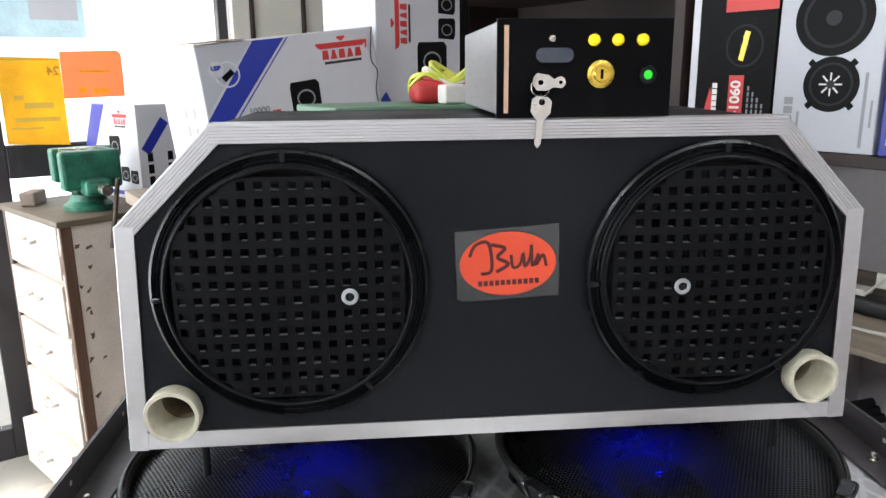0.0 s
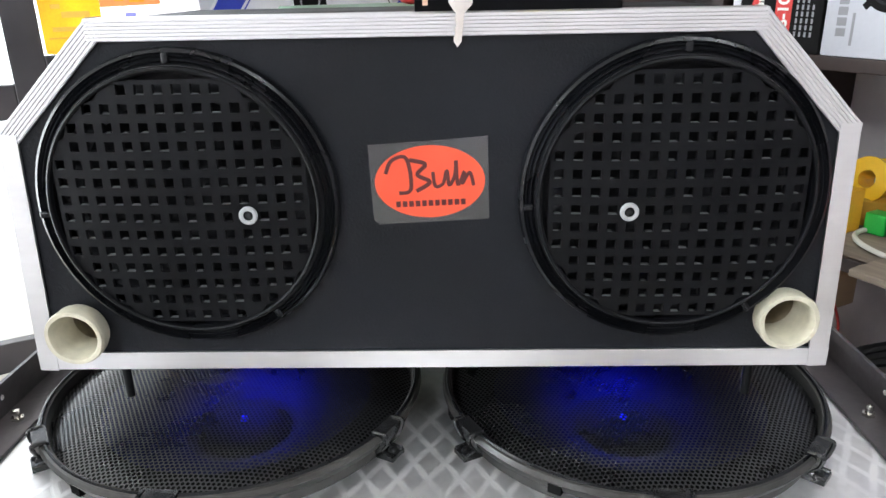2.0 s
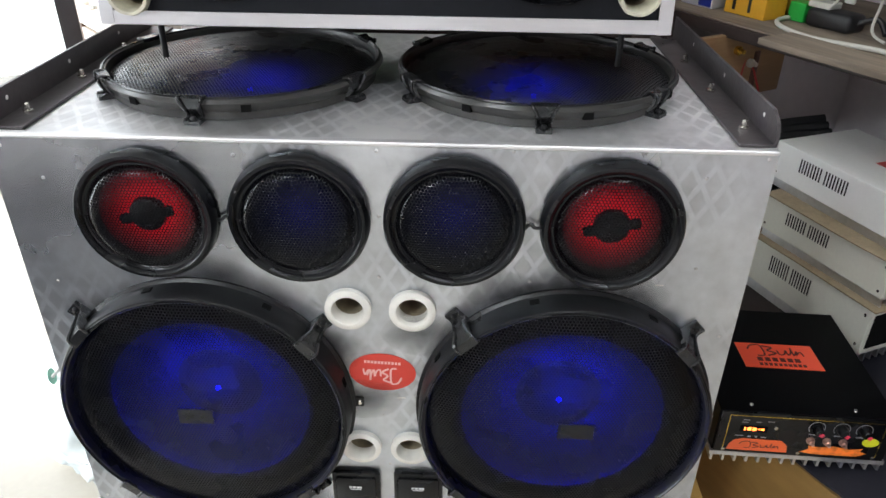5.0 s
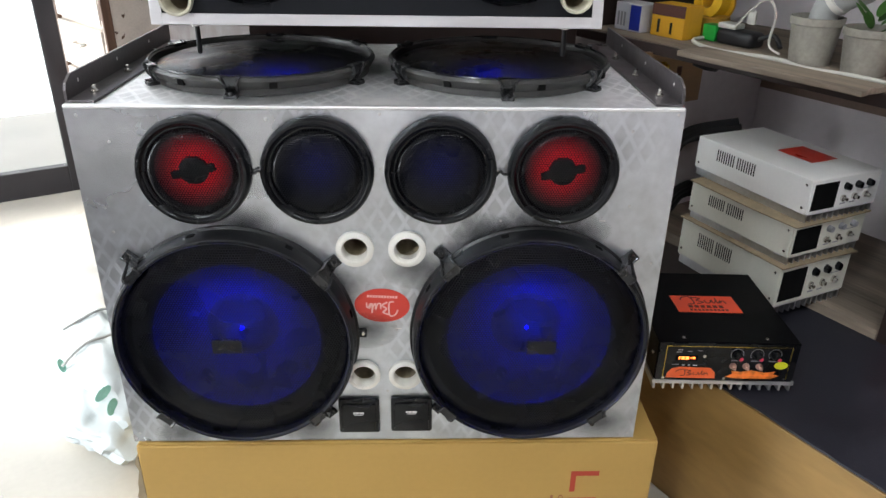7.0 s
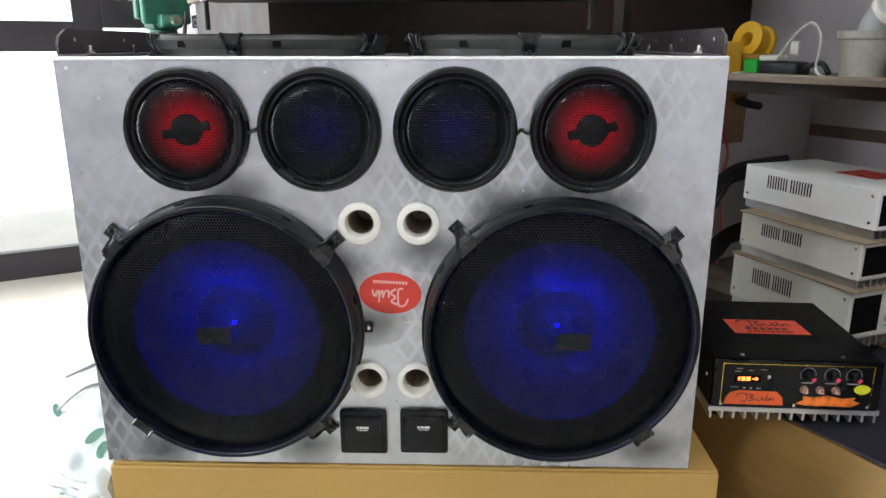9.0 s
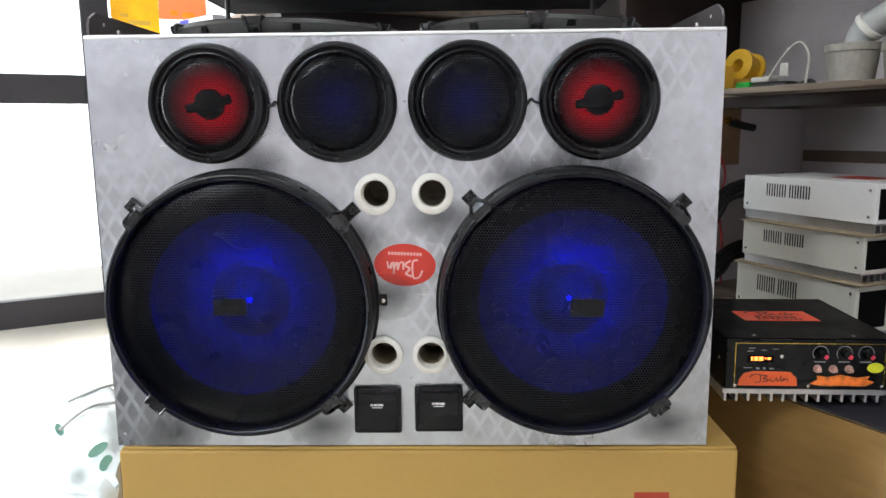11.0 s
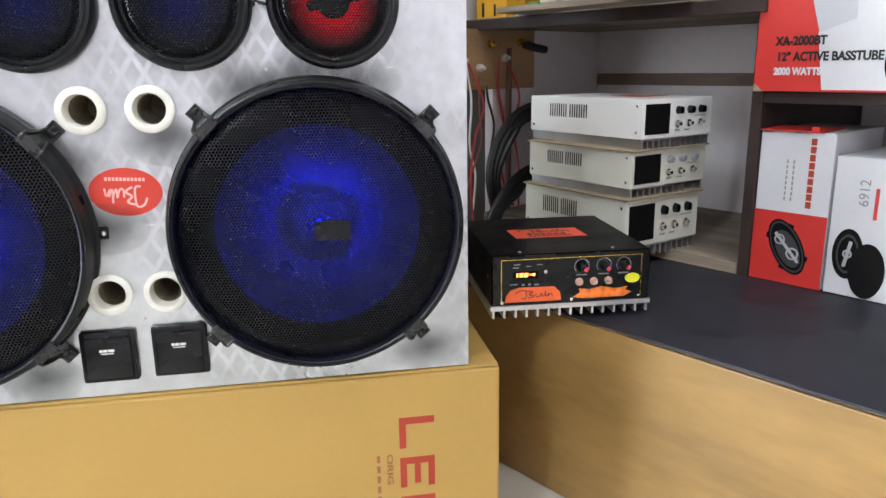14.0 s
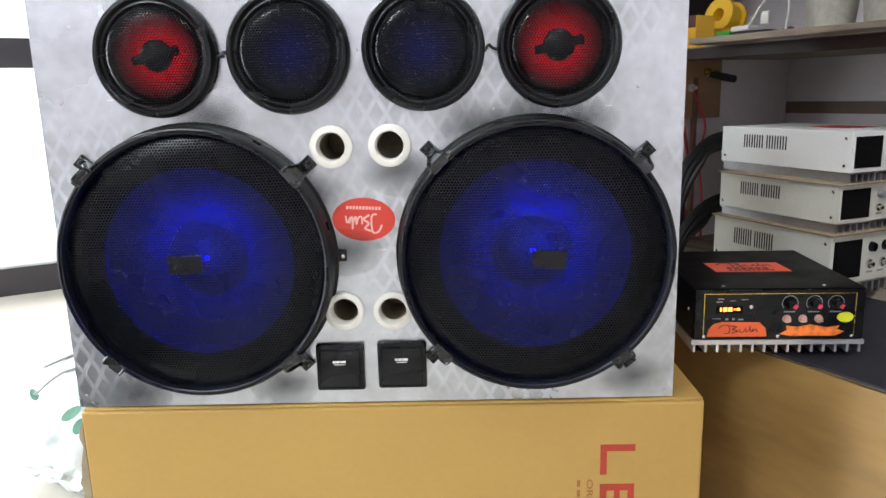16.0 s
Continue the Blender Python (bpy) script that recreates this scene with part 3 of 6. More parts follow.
front = slab([(X0, Z0), (X1, Z0), (X1, Z1), (X0, Z1)], [circle(x, z, 0.174) for x, z in WOOFERS] + [circle(x, z, 0.074) for x, z in COAX] + [circle(x, z, 0.0255, 32) for x, z in PORTS], 0, 0.012)
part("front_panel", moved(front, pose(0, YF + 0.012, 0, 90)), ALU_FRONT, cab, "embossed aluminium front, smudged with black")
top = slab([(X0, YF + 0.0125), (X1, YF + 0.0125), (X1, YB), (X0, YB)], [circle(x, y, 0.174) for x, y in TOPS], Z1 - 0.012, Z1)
part("top_panel", top, ALU_TOP_LIT, cab, "embossed aluminium top, lightened for the brightness it reflects")
part("side_panel", box(X0, X0 + 0.012, YF + 0.0125, YB - 0.012, Z0, Z1 - 0.0125), ALU_DULL, cab)
part("side_panel", box(X1 - 0.012, X1, YF + 0.0125, YB - 0.012, Z0, Z1 - 0.0125), ALU_DULL, cab)
part("back_panel", box(X0, X1, YB - 0.0115, YB, Z0, Z1 - 0.0125), BLACK_DUSTY, cab)
part("bottom_panel", box(X0 + 0.0125, X1 - 0.0125, YF + 0.0125, YB - 0.012, Z0, Z0 + 0.012), BLACK_DUSTY, cab)
# paler metal along the bend carries the edge's highlight line
part("folded_edge", box(X0, X1, YF - 0.0014, YF + 0.010, Z1 - 0.004, Z1 + 0.0018, 0.0022, seg=3), ALU_HIGHLIGHT, cab, "bent edge of the sheet, made pale for its highlight")
nails = [(-0.32, 0.94), (-0.05, 0.935), (0.115, 0.944), (0.27, 0.947), (0.555, 0.945), (0.548, 0.70), (0.50, 0.80), (-0.28, 0.90), (0.49, 0.92), (0.30, 0.775), (0.115, 0.86), (0.11, 0.545), (0.135, 0.575), (0.118, 0.45),
         (-0.30, 0.755), (0.02, 0.79), (0.555, 0.52), (-0.325, 0.36), (0.553, 0.352), (0.41, 0.752), (0.112, 0.775), (0.06, 0.70)]
for x, z in nails:
    part("nail", moved(lathe([(0, 0.0012), (0.0018, 0.0008), (0.0024, 0)], 10), pose(x, YF, z, 90)), ALU_DULL, cab, smooth=True)
for x, z, s in ((0.078, 0.570, -1), (0.166, 0.579, 1)):
    tab = part("mount_tab", box(x - 0.007, x + 0.007, YF - 0.003, YF, z - 0.008, z + 0.009, 0.0015), BLACK_DUSTY, cab, "bent black tab of a driver frame")
    part("screw", moved(lathe([(0, 0.0028), (0.003, 0.002), (0.0042, 0)], 12), pose(x - 0.001 * s, YF - 0.003, z, 90)), STEEL, tab, smooth=True)
scrapes = ((0.112, 0.556, 0.0035), (0.137, 0.578, 0.006), (-0.235, 0.80, 0.004), (0.46, 0.775, 0.005), (0.53, 0.62, 0.004))
for x, z, w in scrapes:
    part("scrape", box(x - w, x + w, YF - 0.0004, YF - 0.0001, z - 0.0008, z + 0.0008), INK_WHITE, cab, "bright scrape in the sheet")
# black overspray left on the front round the drivers
smoke = bpy.data.materials.new("black_overspray")
smoke.use_nodes = True
nt = smoke.node_tree
out = nt.nodes["Material Output"]
p = nt.nodes["Principled BSDF"]
p.inputs["Base Color"].default_value, p.inputs["Roughness"].default_value = (0.02, 0.02, 0.022, 1), 0.6
tc = nt.nodes.new("ShaderNodeTexCoord")
ln = nt.nodes.new("ShaderNodeVectorMath")
ln.operation = "LENGTH"
nt.links.new(tc.outputs["Object"], ln.inputs[0])
ns = nt.nodes.new("ShaderNodeTexNoise")
ns.inputs["Scale"].default_value, ns.inputs["Detail"].default_value = 26, 5
nt.links.new(tc.outputs["Object"], ns.inputs["Vector"])
fall = nt.nodes.new("ShaderNodeMapRange")
fall.inputs[1].default_value, fall.inputs[2].default_value, fall.inputs[3].default_value, fall.inputs[4].default_value = 0.0, 0.05, 0.34, 0.0
nt.links.new(math_node(nt, "MULTIPLY_ADD", math_node(nt, "SUBTRACT", ns.outputs[0], 0.5), 0.03, ln.outputs["Value"]), fall.inputs[0])
tr = nt.nodes.new("ShaderNodeBsdfTransparent")
mx = nt.nodes.new("ShaderNodeMixShader")
nt.links.new(fall.outputs[0], mx.inputs[0])
nt.links.new(tr.outputs[0], mx.inputs[1])
nt.links.new(p.outputs[0], mx.inputs[2])
nt.links.new(mx.outputs[0], out.inputs["Surface"])
for k, (x, z, s) in enumerate(((0.345, 0.765, 1.0), (0.27, 0.752, 0.9), (0.42, 0.755, 0.9), (0.505, 0.375, 1.0), (-0.02, 0.372, 0.8), (0.035, 0.66, 0.9), (0.085, 0.575, 0.8), (-0.10, 0.768, 0.9), (0.165, 0.69, 0.8), (-0.245, 0.36, 0.8))):
    part("overspray", slab(circle(0, 0, 0.055 * s, 24), [], 0, 0.0002), smoke, cab, "sooty black overspray", m=pose(x, YF - 0.0004 - 0.00025 * k, z, 90) @ Matrix.Diagonal((1.2, 0.8, 1, 1)))
# two angle irons bolted along the top edges
for side in (-1, 1):
    edge = X1 if side > 0 else X0
    rail = thing("angle_iron", pose(edge, YF + 0.012, Z1, 0, 0, 0), "dark painted angle iron bolted along the cabinet top", "angle iron", "cabinet rails")
    s = -side
    part("flange", box(0, s * 0.042, 0.0, 0.485, 0.0005, 0.0045, 0.001), IRON, rail)
    outline = [(0.0, 0.0045), (0.485, 0.0045), (0.485, 0.038), (0.024, 0.038), (0.005, 0.028), (0.0, 0.018)]
    web = moved(prism(outline, 0, 0.004), Matrix(((0, 0, s, 0), (1, 0, 0, 0), (0, 1, 0, 0), (0, 0, 0, 1))))
    part("web", web, IRON, rail)
    for y in (0.05, 0.19, 0.33):
        part("bolt", merge(moved(lathe([(0, 0.009), (0.0035, 0.008), (0.0035, 0.0), ], 10), pose(s * 0.022, y, 0.0075)), moved(lathe([(0, 0.004), (0.0065, 0.003), (0.0065, 0.0)], 6), pose(s * 0.022, y, 0.0045))), STEEL, rail, "zinc bolt and nut")
    for y in (0.045, 0.20, 0.36):
        part("rivet_hole", moved(lathe([(0, 0.0006), (0.0026, 0.0003), (0.003, 0)], 10), pose(s * 0.0041, y, 0.024, 0, 90 * s)), INK_WHITE, rail)


def clamp_mesh(r, h, tuck=0.0):
    """One moulded corner lug that hooks over the ring and is screwed to the sheet; it points along local x."""
    bm = bmesh.new()
    sect = [(r - 0.010, h + 0.002), (r + 0.003, h + 0.002), (r + 0.009 - tuck * 0.4, h * 0.62), (r + 0.014 - tuck, 0.007), (r + 0.028 - tuck, 0.005), (r + 0.028 - tuck, 0.0004), (r + 0.004 - tuck, 0.0004), (r + 0.004 - tuck * 0.4, h * 0.5), (r - 0.010, h - 0.003)]
    widths = [0.016, 0.0155, 0.0095, 0.0085, 0.0095, 0.0095, 0.010, 0.011, 0.016]
    a = [bm.verts.new((x, -w, z)) for (x, z), w in zip(sect, widths)]
    b = [bm.verts.new((x, w, z)) for (x, z), w in zip(sect, widths)]
    for i in range(len(sect)):
        j = (i + 1) % len(sect)
        bm.faces.new((a[i], a[j], b[j], b[i]))
    bmesh.ops.triangle_fill(bm, use_beauty=True, edges=[e for e in bm.edges if all(v in a for v in e.verts)])
    bmesh.ops.triangle_fill(bm, use_beauty=True, edges=[e for e in bm.edges if all(v in b for v in e.verts)])
    for s in (-1, 1):
        tube([(r - 0.008, s * 0.0145, h + 0.001), (r + 0.004, s * 0.0142, h + 0.001), (r + 0.010 - tuck * 0.4, s * 0.0085, h * 0.62), (r + 0.015 - tuck, s * 0.0072, 0.008), (r + 0.027 - tuck, s * 0.0078, 0.0055)], 0.0021, 6, bm)
    return bm


def woofer(m, lugs, dim, strip, group, label, tab, rim, h):
    """A large driver behind a punched steel mesh in a deep moulded ring, with a blue lamp in it; it looks along local z."""
    t = thing("woofer", m, label, "speaker", group)
    R = rim
    foot = [(R + 0.005, 0.0005), (R + 0.005, 0.004), (R + 0.001, 0.007)] if strip else [(R - 0.022, 0.0005), (R - 0.017, 0.006), (R - 0.006, 0.014)]
    part("ring", lathe(foot + [(R, h - 0.006), (R - 0.002, h - 0.0015), (R - 0.006, h), (R - 0.009, h - 0.002), (R - 0.010, h - 0.006), (R - 0.0103, h - 0.014), (R - 0.011, 0.0005)], 96), BLACK_DUSTY if strip else DUSTY_LIT_RING, t, smooth=True)
    part("bead", lathe([(R - 0.0040, h - 0.0008), (R - 0.0048, h + 0.0012), (R - 0.0062, h + 0.0013), (R - 0.0072, h - 0.0008)], 96), BLACK_PLASTIC, t, smooth=True)
    part("mesh_cover", lathe([(R - 0.0102, h - 0.013), (0.170, h - 0.0078), (0.156, h - 0.0040), (0.142, h - 0.0018), (0.12, h - 0.0006), (0.06, h + 0.0006), (0, h + 0.001)], 72), MESH_BIG if strip else MESH_TOP, t, "punched black steel mesh", smooth=True)
    part("surround", lathe([(R - 0.0112, h - 0.018), (0.170, 0.013), (0.158, 0.0165), (0.146, 0.0165), (0.139, 0.0145), (0.137, 0.0125), (0.139, 0.0115), (0.152, 0.0125)], 72), DARK_HOLE, t, smooth=True)
    # glowing strip added out of sight under the lip to widen the blue glow
    if strip:
        part("added_glow_strip", lathe([(0.1505, 0.0110), (0.1495, 0.0095), (0.1495, 0.0065), (0.1505, 0.0050)], 72), glowing("blue_fill_strip", (0.0, 0.012, 1.0), 62.0 * strip), t, "unseen glowing strip added under the surround to spread the blue light", smooth=True)
    part("strip_back", lathe([(0.152, 0.0125), (0.152, 0.004), (0.146, 0.004)], 72), DARK_HOLE, t)
    part("cone_edge", lathe([(0.146, 0.004), (0.136, 0.001), (0.126, -0.003)], 72), CONE_TINTED, t, smooth=True)
    part("cone", lathe([(0.126, -0.003), (0.119, -0.0061), (0.112, -0.009), (0.099, -0.0152), (0.085, -0.0213), (0.072, -0.027), (0.060, -0.0315)], 72), CONE_TINTED, t, smooth=True)
    # black ring paints the shade in the crease between cone and cap
    part("crease_ring", lathe([(0.060, -0.0315), (0.056, -0.033), (0.050, -0.033)], 48), BLACK_RUBBER, t, smooth=True)
    part("dust_cap", lathe([(0.050, -0.033), (0.042, -0.027), (0.025, -0.0225), (0, -0.021)], 48), CONE_CAP, t, smooth=True)
    part("badge", box(-0.024, 0.024, -0.013, 0.013, h + 0.0022, h + 0.0034, 0.0005, m=pose(tab[0], tab[1], -0.0012 * (abs(tab[0]) + abs(tab[1])) / 0.03)), BLACK_PLASTIC, t, "small black badge")
    part("lamp_puck", lathe([(0, -0.0165), (0.003, -0.017), (0.004, -0.0195), (0.004, -0.0225)], 16), glowing("blue_led", (0.0, 0.01, 1.0), 0.35 * dim), t, "blue lamp")
    for a in lugs:
        lug = part("lug", moved(clamp_mesh(R, h, 0 if strip else 0.020), pose(0, 0, 0, 0, 0, a)), LUG, t)
        rs = R + (0.021 if strip else 0.001)
        x, y = rs * math.cos(radians(a)), rs * math.sin(radians(a))
        part("screw", moved(lathe([(0, 0.0095), (0.003, 0.0085), (0.0042, 0.0055)], 10), pose(x, y, 0)), BLACK_DUSTY, lug)
    for a in range(15, 360, 45):
        part("slot", box(R - 0.008, R + (0.0018 if strip else -0.0012), -0.006, 0.006, 0.013, 0.022, m=pose(0, 0, 0, 0, 0, a)), DARK_HOLE, t)
    lamp("blue_lamp", "SPOT", m @ pose(tab[0] * 0.5, tab[1] + 0.016, h - 0.010), 12.0 * dim, (0.0, 0.012, 1.0), radius=0.006, spread=158)
    return t


woofer(pose(*(WOOFERS[0][0], YF, WOOFERS[0][1]), 90), (137, 40, -48, 228), 0.30, 1.0, "front woofers", "large black woofer with mesh and dim blue light", (-0.010, 0.004), 0.195, 0.041)
woofer(pose(*(WOOFERS[1][0], YF, WOOFERS[1][1]), 90), (134, 43, -50, 225), 0.30, 1.0, "front woofers", "large black woofer with mesh and dim blue light", (0.016, 0.0), 0.195, 0.041)
woofer(pose(TOPS[0][0], TOPS[0][1], Z1), (-146, -94, -29, 34, 94, 154), 0.11, 0, "top woofers", "large black woofer lying face up on the cabinet top", (0.0, 0.03), 0.191, 0.030)
woofer(pose(TOPS[1][0], TOPS[1][1], Z1), (-151, -91, -42, 28, 90, 150), 0.11, 0, "top woofers", "large black woofer lying face up on the cabinet top", (0.0, 0.03), 0.191, 0.030)


RED_GLOW = radial_glow("red_cone_glow", (1.0, 0.006, 0.026), 0.48, 0.030, 0.066)
BLUE_GLOW = radial_glow("blue_cone_glow", (0.0, 0.006, 0.6), 0.20, 0.0, 0.066)


def coax(m, red, label, wire):
    """A small round driver with a fine domed mesh and painted coloured glow behind."""
    t = thing("small_speaker", m, label, "speaker", "small front speakers")
    R = 0.0845
    part("ring", lathe([(R - 0.003, 0.0005), (R, 0.005), (R - 0.001, 0.015), (R - 0.004, 0.020), (R - 0.008, 0.0205), (R - 0.0115, 0.0175), (R - 0.0125, 0.0145), (R - 0.014, 0.0005)], 72), BLACK_PLASTIC, t, smooth=True)
    part("bezel", lathe([(R - 0.0120, 0.0160), (0.0705, 0.0148), (0.0690, 0.0152), (0.0680, 0.0145), (0.0678, 0.0120)], 72), BLACK_PLASTIC, t, smooth=True)
    part("mesh_cover", lathe([(0.0680, 0.0142), (0.0662, 0.0165), (0.0630, 0.0202), (0.0580, 0.0232), (0.050, 0.0252), (0.030, 0.0266), (0, 0.0272)], 56), MESH_SMALL, t, "punched black mesh", smooth=True)
    part("cone", lathe([(0.0715, 0.0140), (0.062, 0.005), (0.051, -0.005), (0.026, -0.020)], 48), BLACK_RUBBER, t, smooth=True)
    part("dust_cap", lathe([(0.0265, -0.020), (0.018, -0.015), (0, -0.013)], 32), CONE_BLUE, t, smooth=True)
    if red:
        part("tweeter_bridge", box(-0.034, 0.034, -0.0065, 0.0065, 0.004, 0.011, 0.003, m=pose(0, 0, 0, 0, 0, 12)), BLACK_PLASTIC, t)
        part("tweeter", lathe([(0, 0.014), (0.013, 0.013), (0.021, 0.008), (0.022, 0.002)], 24), BLACK_PLASTIC, t, smooth=True)
    # glowing disc stands in for the cone lit by its coloured lamp
    part("glow_disc", lathe([(0.014 if red else 0.0, -0.0125), (0.026, -0.0105), (0.038, -0.0075), (0.048, -0.0035), (0.0575, 0.006)], 48), RED_GLOW if red else BLUE_GLOW, t, "red lamplight on the cone, put into a glowing disc" if red else "faint blue lamplight on the cone, put into a glowing disc", smooth=True)
    for a in (30, 150, 270):
        part("screw", moved(lathe([(0, 0.0235), (0.002, 0.0225), (0.003, 0.0195)], 10), pose((R - 0.006) * math.cos(radians(a)), (R - 0.006) * math.sin(radians(a)), -0.0015)), BLACK_DUSTY, t)
    if wire:
        s = wire
        part("wire", tube([(s * (R - 0.004), -0.004, 0.006), (s * (R + 0.006), -0.002, 0.010), (s * (R + 0.011), 0.002, 0.008), (s * (R + 0.017), -0.006, 0.006)], 0.0022, 6), CABLE_BLACK, t, smooth=True)
        part("terminal", box(s * (R + 0.010), s * (R + 0.021), -0.004, 0.002, 0.0005, 0.006, 0.001), STEEL, t)
    return t


for i, (x, z) in enumerate(COAX):
    red = i in (0, 3)
    coax(pose(x, YF, z, 90), red, "small round black speaker lit red behind mesh" if red else "small round black speaker with faint blue light", {0: 1, 3: -1}.get(i, 0))

for i, (x, z) in enumerate(PORTS):
    pt = thing("bass_port", pose(x, YF, z, 90), "white plastic pipe port in the aluminium front", "port", "front ports")
    o = 0.030 if i < 2 else 0.0285
    part("pipe", lathe([(0.0245, -0.10), (0.0245, 0.0005), (o, 0.0005), (o, 0.008), (o - 0.003, 0.010), (0.021, 0.010), (0.0195, 0.007), (0.0195, -0.10)], 40), PVC_WHITE, pt, smooth=True)
    part("bore", lathe([(0.0193, -0.012), (0.0193, -0.0995), (0, -0.0995)], 32), BORE_PVC, pt, "darker brown inside", smooth=True)

st = thing("oval_sticker", pose(0.112, YF - 0.0005, 0.623, 90, 0, 0) @ pose(0, 0, 0, 0, 0, 177), "red oval maker's sticker stuck upside down", "sticker")
part("disc", slab(circle(0, 0, 0.0455, 48, 0.0315), [], 0, 0.0005), RED_STICKER, st)
part("script_shape", moved(swash(0.052, 0.030), pose(0, 0.004, 0.0008)), INK_PINK, st)
for bar in [(-0.024 + 0.0046 * k, -0.0208 + 0.0046 * k, -0.019, -0.0145) for k in range(11)]:
    part("number_bar", bars([bar], 0.0006, 0.0009), INK_PINK, st)

for x0, x1, z0, z1 in ((0.031, 0.103, 0.364, 0.437), (0.123, 0.196, 0.366, 0.439)):
    tw = thing("tweeter_plate", pose((x0 + x1) / 2, YF, (z0 + z1) / 2, 90), "square black tweeter plate with a small white mark", "tweeter", "tweeter plates")
    hw, hh = (x1 - x0) / 2, (z1 - z0) / 2
    part("plate", box(-hw, hw, -hh, hh, 0.0004, 0.009, 0.004), BLACK_PLASTIC, tw, smooth=True)
    part("lens", box(-hw + 0.006, hw - 0.006, -hh + 0.006, hh - 0.008, 0.009, 0.0125, 0.003), BLACK_PLASTIC, tw, smooth=True)
    for bar in [(-0.010, -0.006, 0.009, 0.0125), (-0.005, 0.000, 0.009, 0.0125), (0.001, 0.009, 0.009, 0.0125), (-0.008, 0.008, 0.006, 0.0072)]:
        part("mark", bars([bar], 0.0126, 0.0129), INK_WHITE, tw)

# ---- the black top box on its bolts ----
TX0, TX1, TY, TZ0, TZ1 = -0.244, 0.462, 0.652, 1.045, 1.346
TD = 0.255
tb = thing("top_speaker_box", pose(0, TY, 0), "black covered speaker box edged with aluminium, raised on bolts", "speaker box")
outline = [(TX0, TZ0), (TX1, TZ0), (TX1 - 0.006, 1.258), (TX1 - 0.090, TZ1), (TX0 + 0.096, TZ1), (TX0 + 0.008, 1.258)]
SPK = [(-0.086, 1.201), (0.313, 1.203)]
TP = [(-0.200, 1.083), (0.418, 1.093)]
part("front_panel", moved(slab(outline, [circle(x, z, 0.104) for x, z in SPK] + [circle(x, z, 0.0225, 32) for x, z in TP], -0.010, 0), FRONT), REXINE, tb, "black leathercloth front")
shell = bmesh.new()
va = [shell.verts.new((x, 0.0102, z)) for x, z in outline]
vb = [shell.verts.new((x, TD, z)) for x, z in outline]
for i in range(6):
    shell.faces.new((va[i], va[(i + 1) % 6], vb[(i + 1) % 6], vb[i]))
shell.faces.new(vb)
part("shell", shell, REXINE, tb, "black leathercloth sides")


def trim(a, b, inward, ribs, lift):
    """Aluminium edging from a to b (x, z), wrapped over the front edge, with fine grooves."""
    a, b = Vector((a[0], 0, a[1])), Vector((b[0], 0, b[1]))
    way = (b - a).normalized()
    a, b = a - way * 0.002, b + way * 0.002
    inn = Vector((inward[0], 0, inward[1]))
    inn = (inn - way * inn.dot(way)).normalized()
    prof = [(-0.0025, 0.024), (-0.0025, -0.0015)]
    n = 6
    w = 0.0150
    for k in range(n + 1):
        o = -0.0015 + (w + 0.0015) * k / n
        prof.append((o, -0.0030))
        if ribs and k < n:
            prof += [(o + w / n * 0.62, -0.0030), (o + w / n * 0.72, -0.0019), (o + w / n * 0.9, -0.0019)]
    prof += [(w, -0.0004), (0.0, -0.0004), (0.0, 0.024)]
    bm = bmesh.new()
    loops = []
    for end in (a, b):
        loops.append([bm.verts.new(end + inn * o + Vector((0, 1, 0)) * (d - lift)) for o, d in prof])
    for i in range(len(prof) - 1):
        bm.faces.new((loops[0][i], loops[0][i + 1], loops[1][i + 1], loops[1][i]))
    return bm


mid = Vector((0.11, 1.2))
for i in range(6):
    a, b = Vector(outline[i]), Vector(outline[(i + 1) % 6])
    part("edge_trim", trim(a, b, mid - (a + b) / 2, i in (2, 3, 4), 0.0006 * (i % 2)), EDGING, tb, "ribbed aluminium edging")


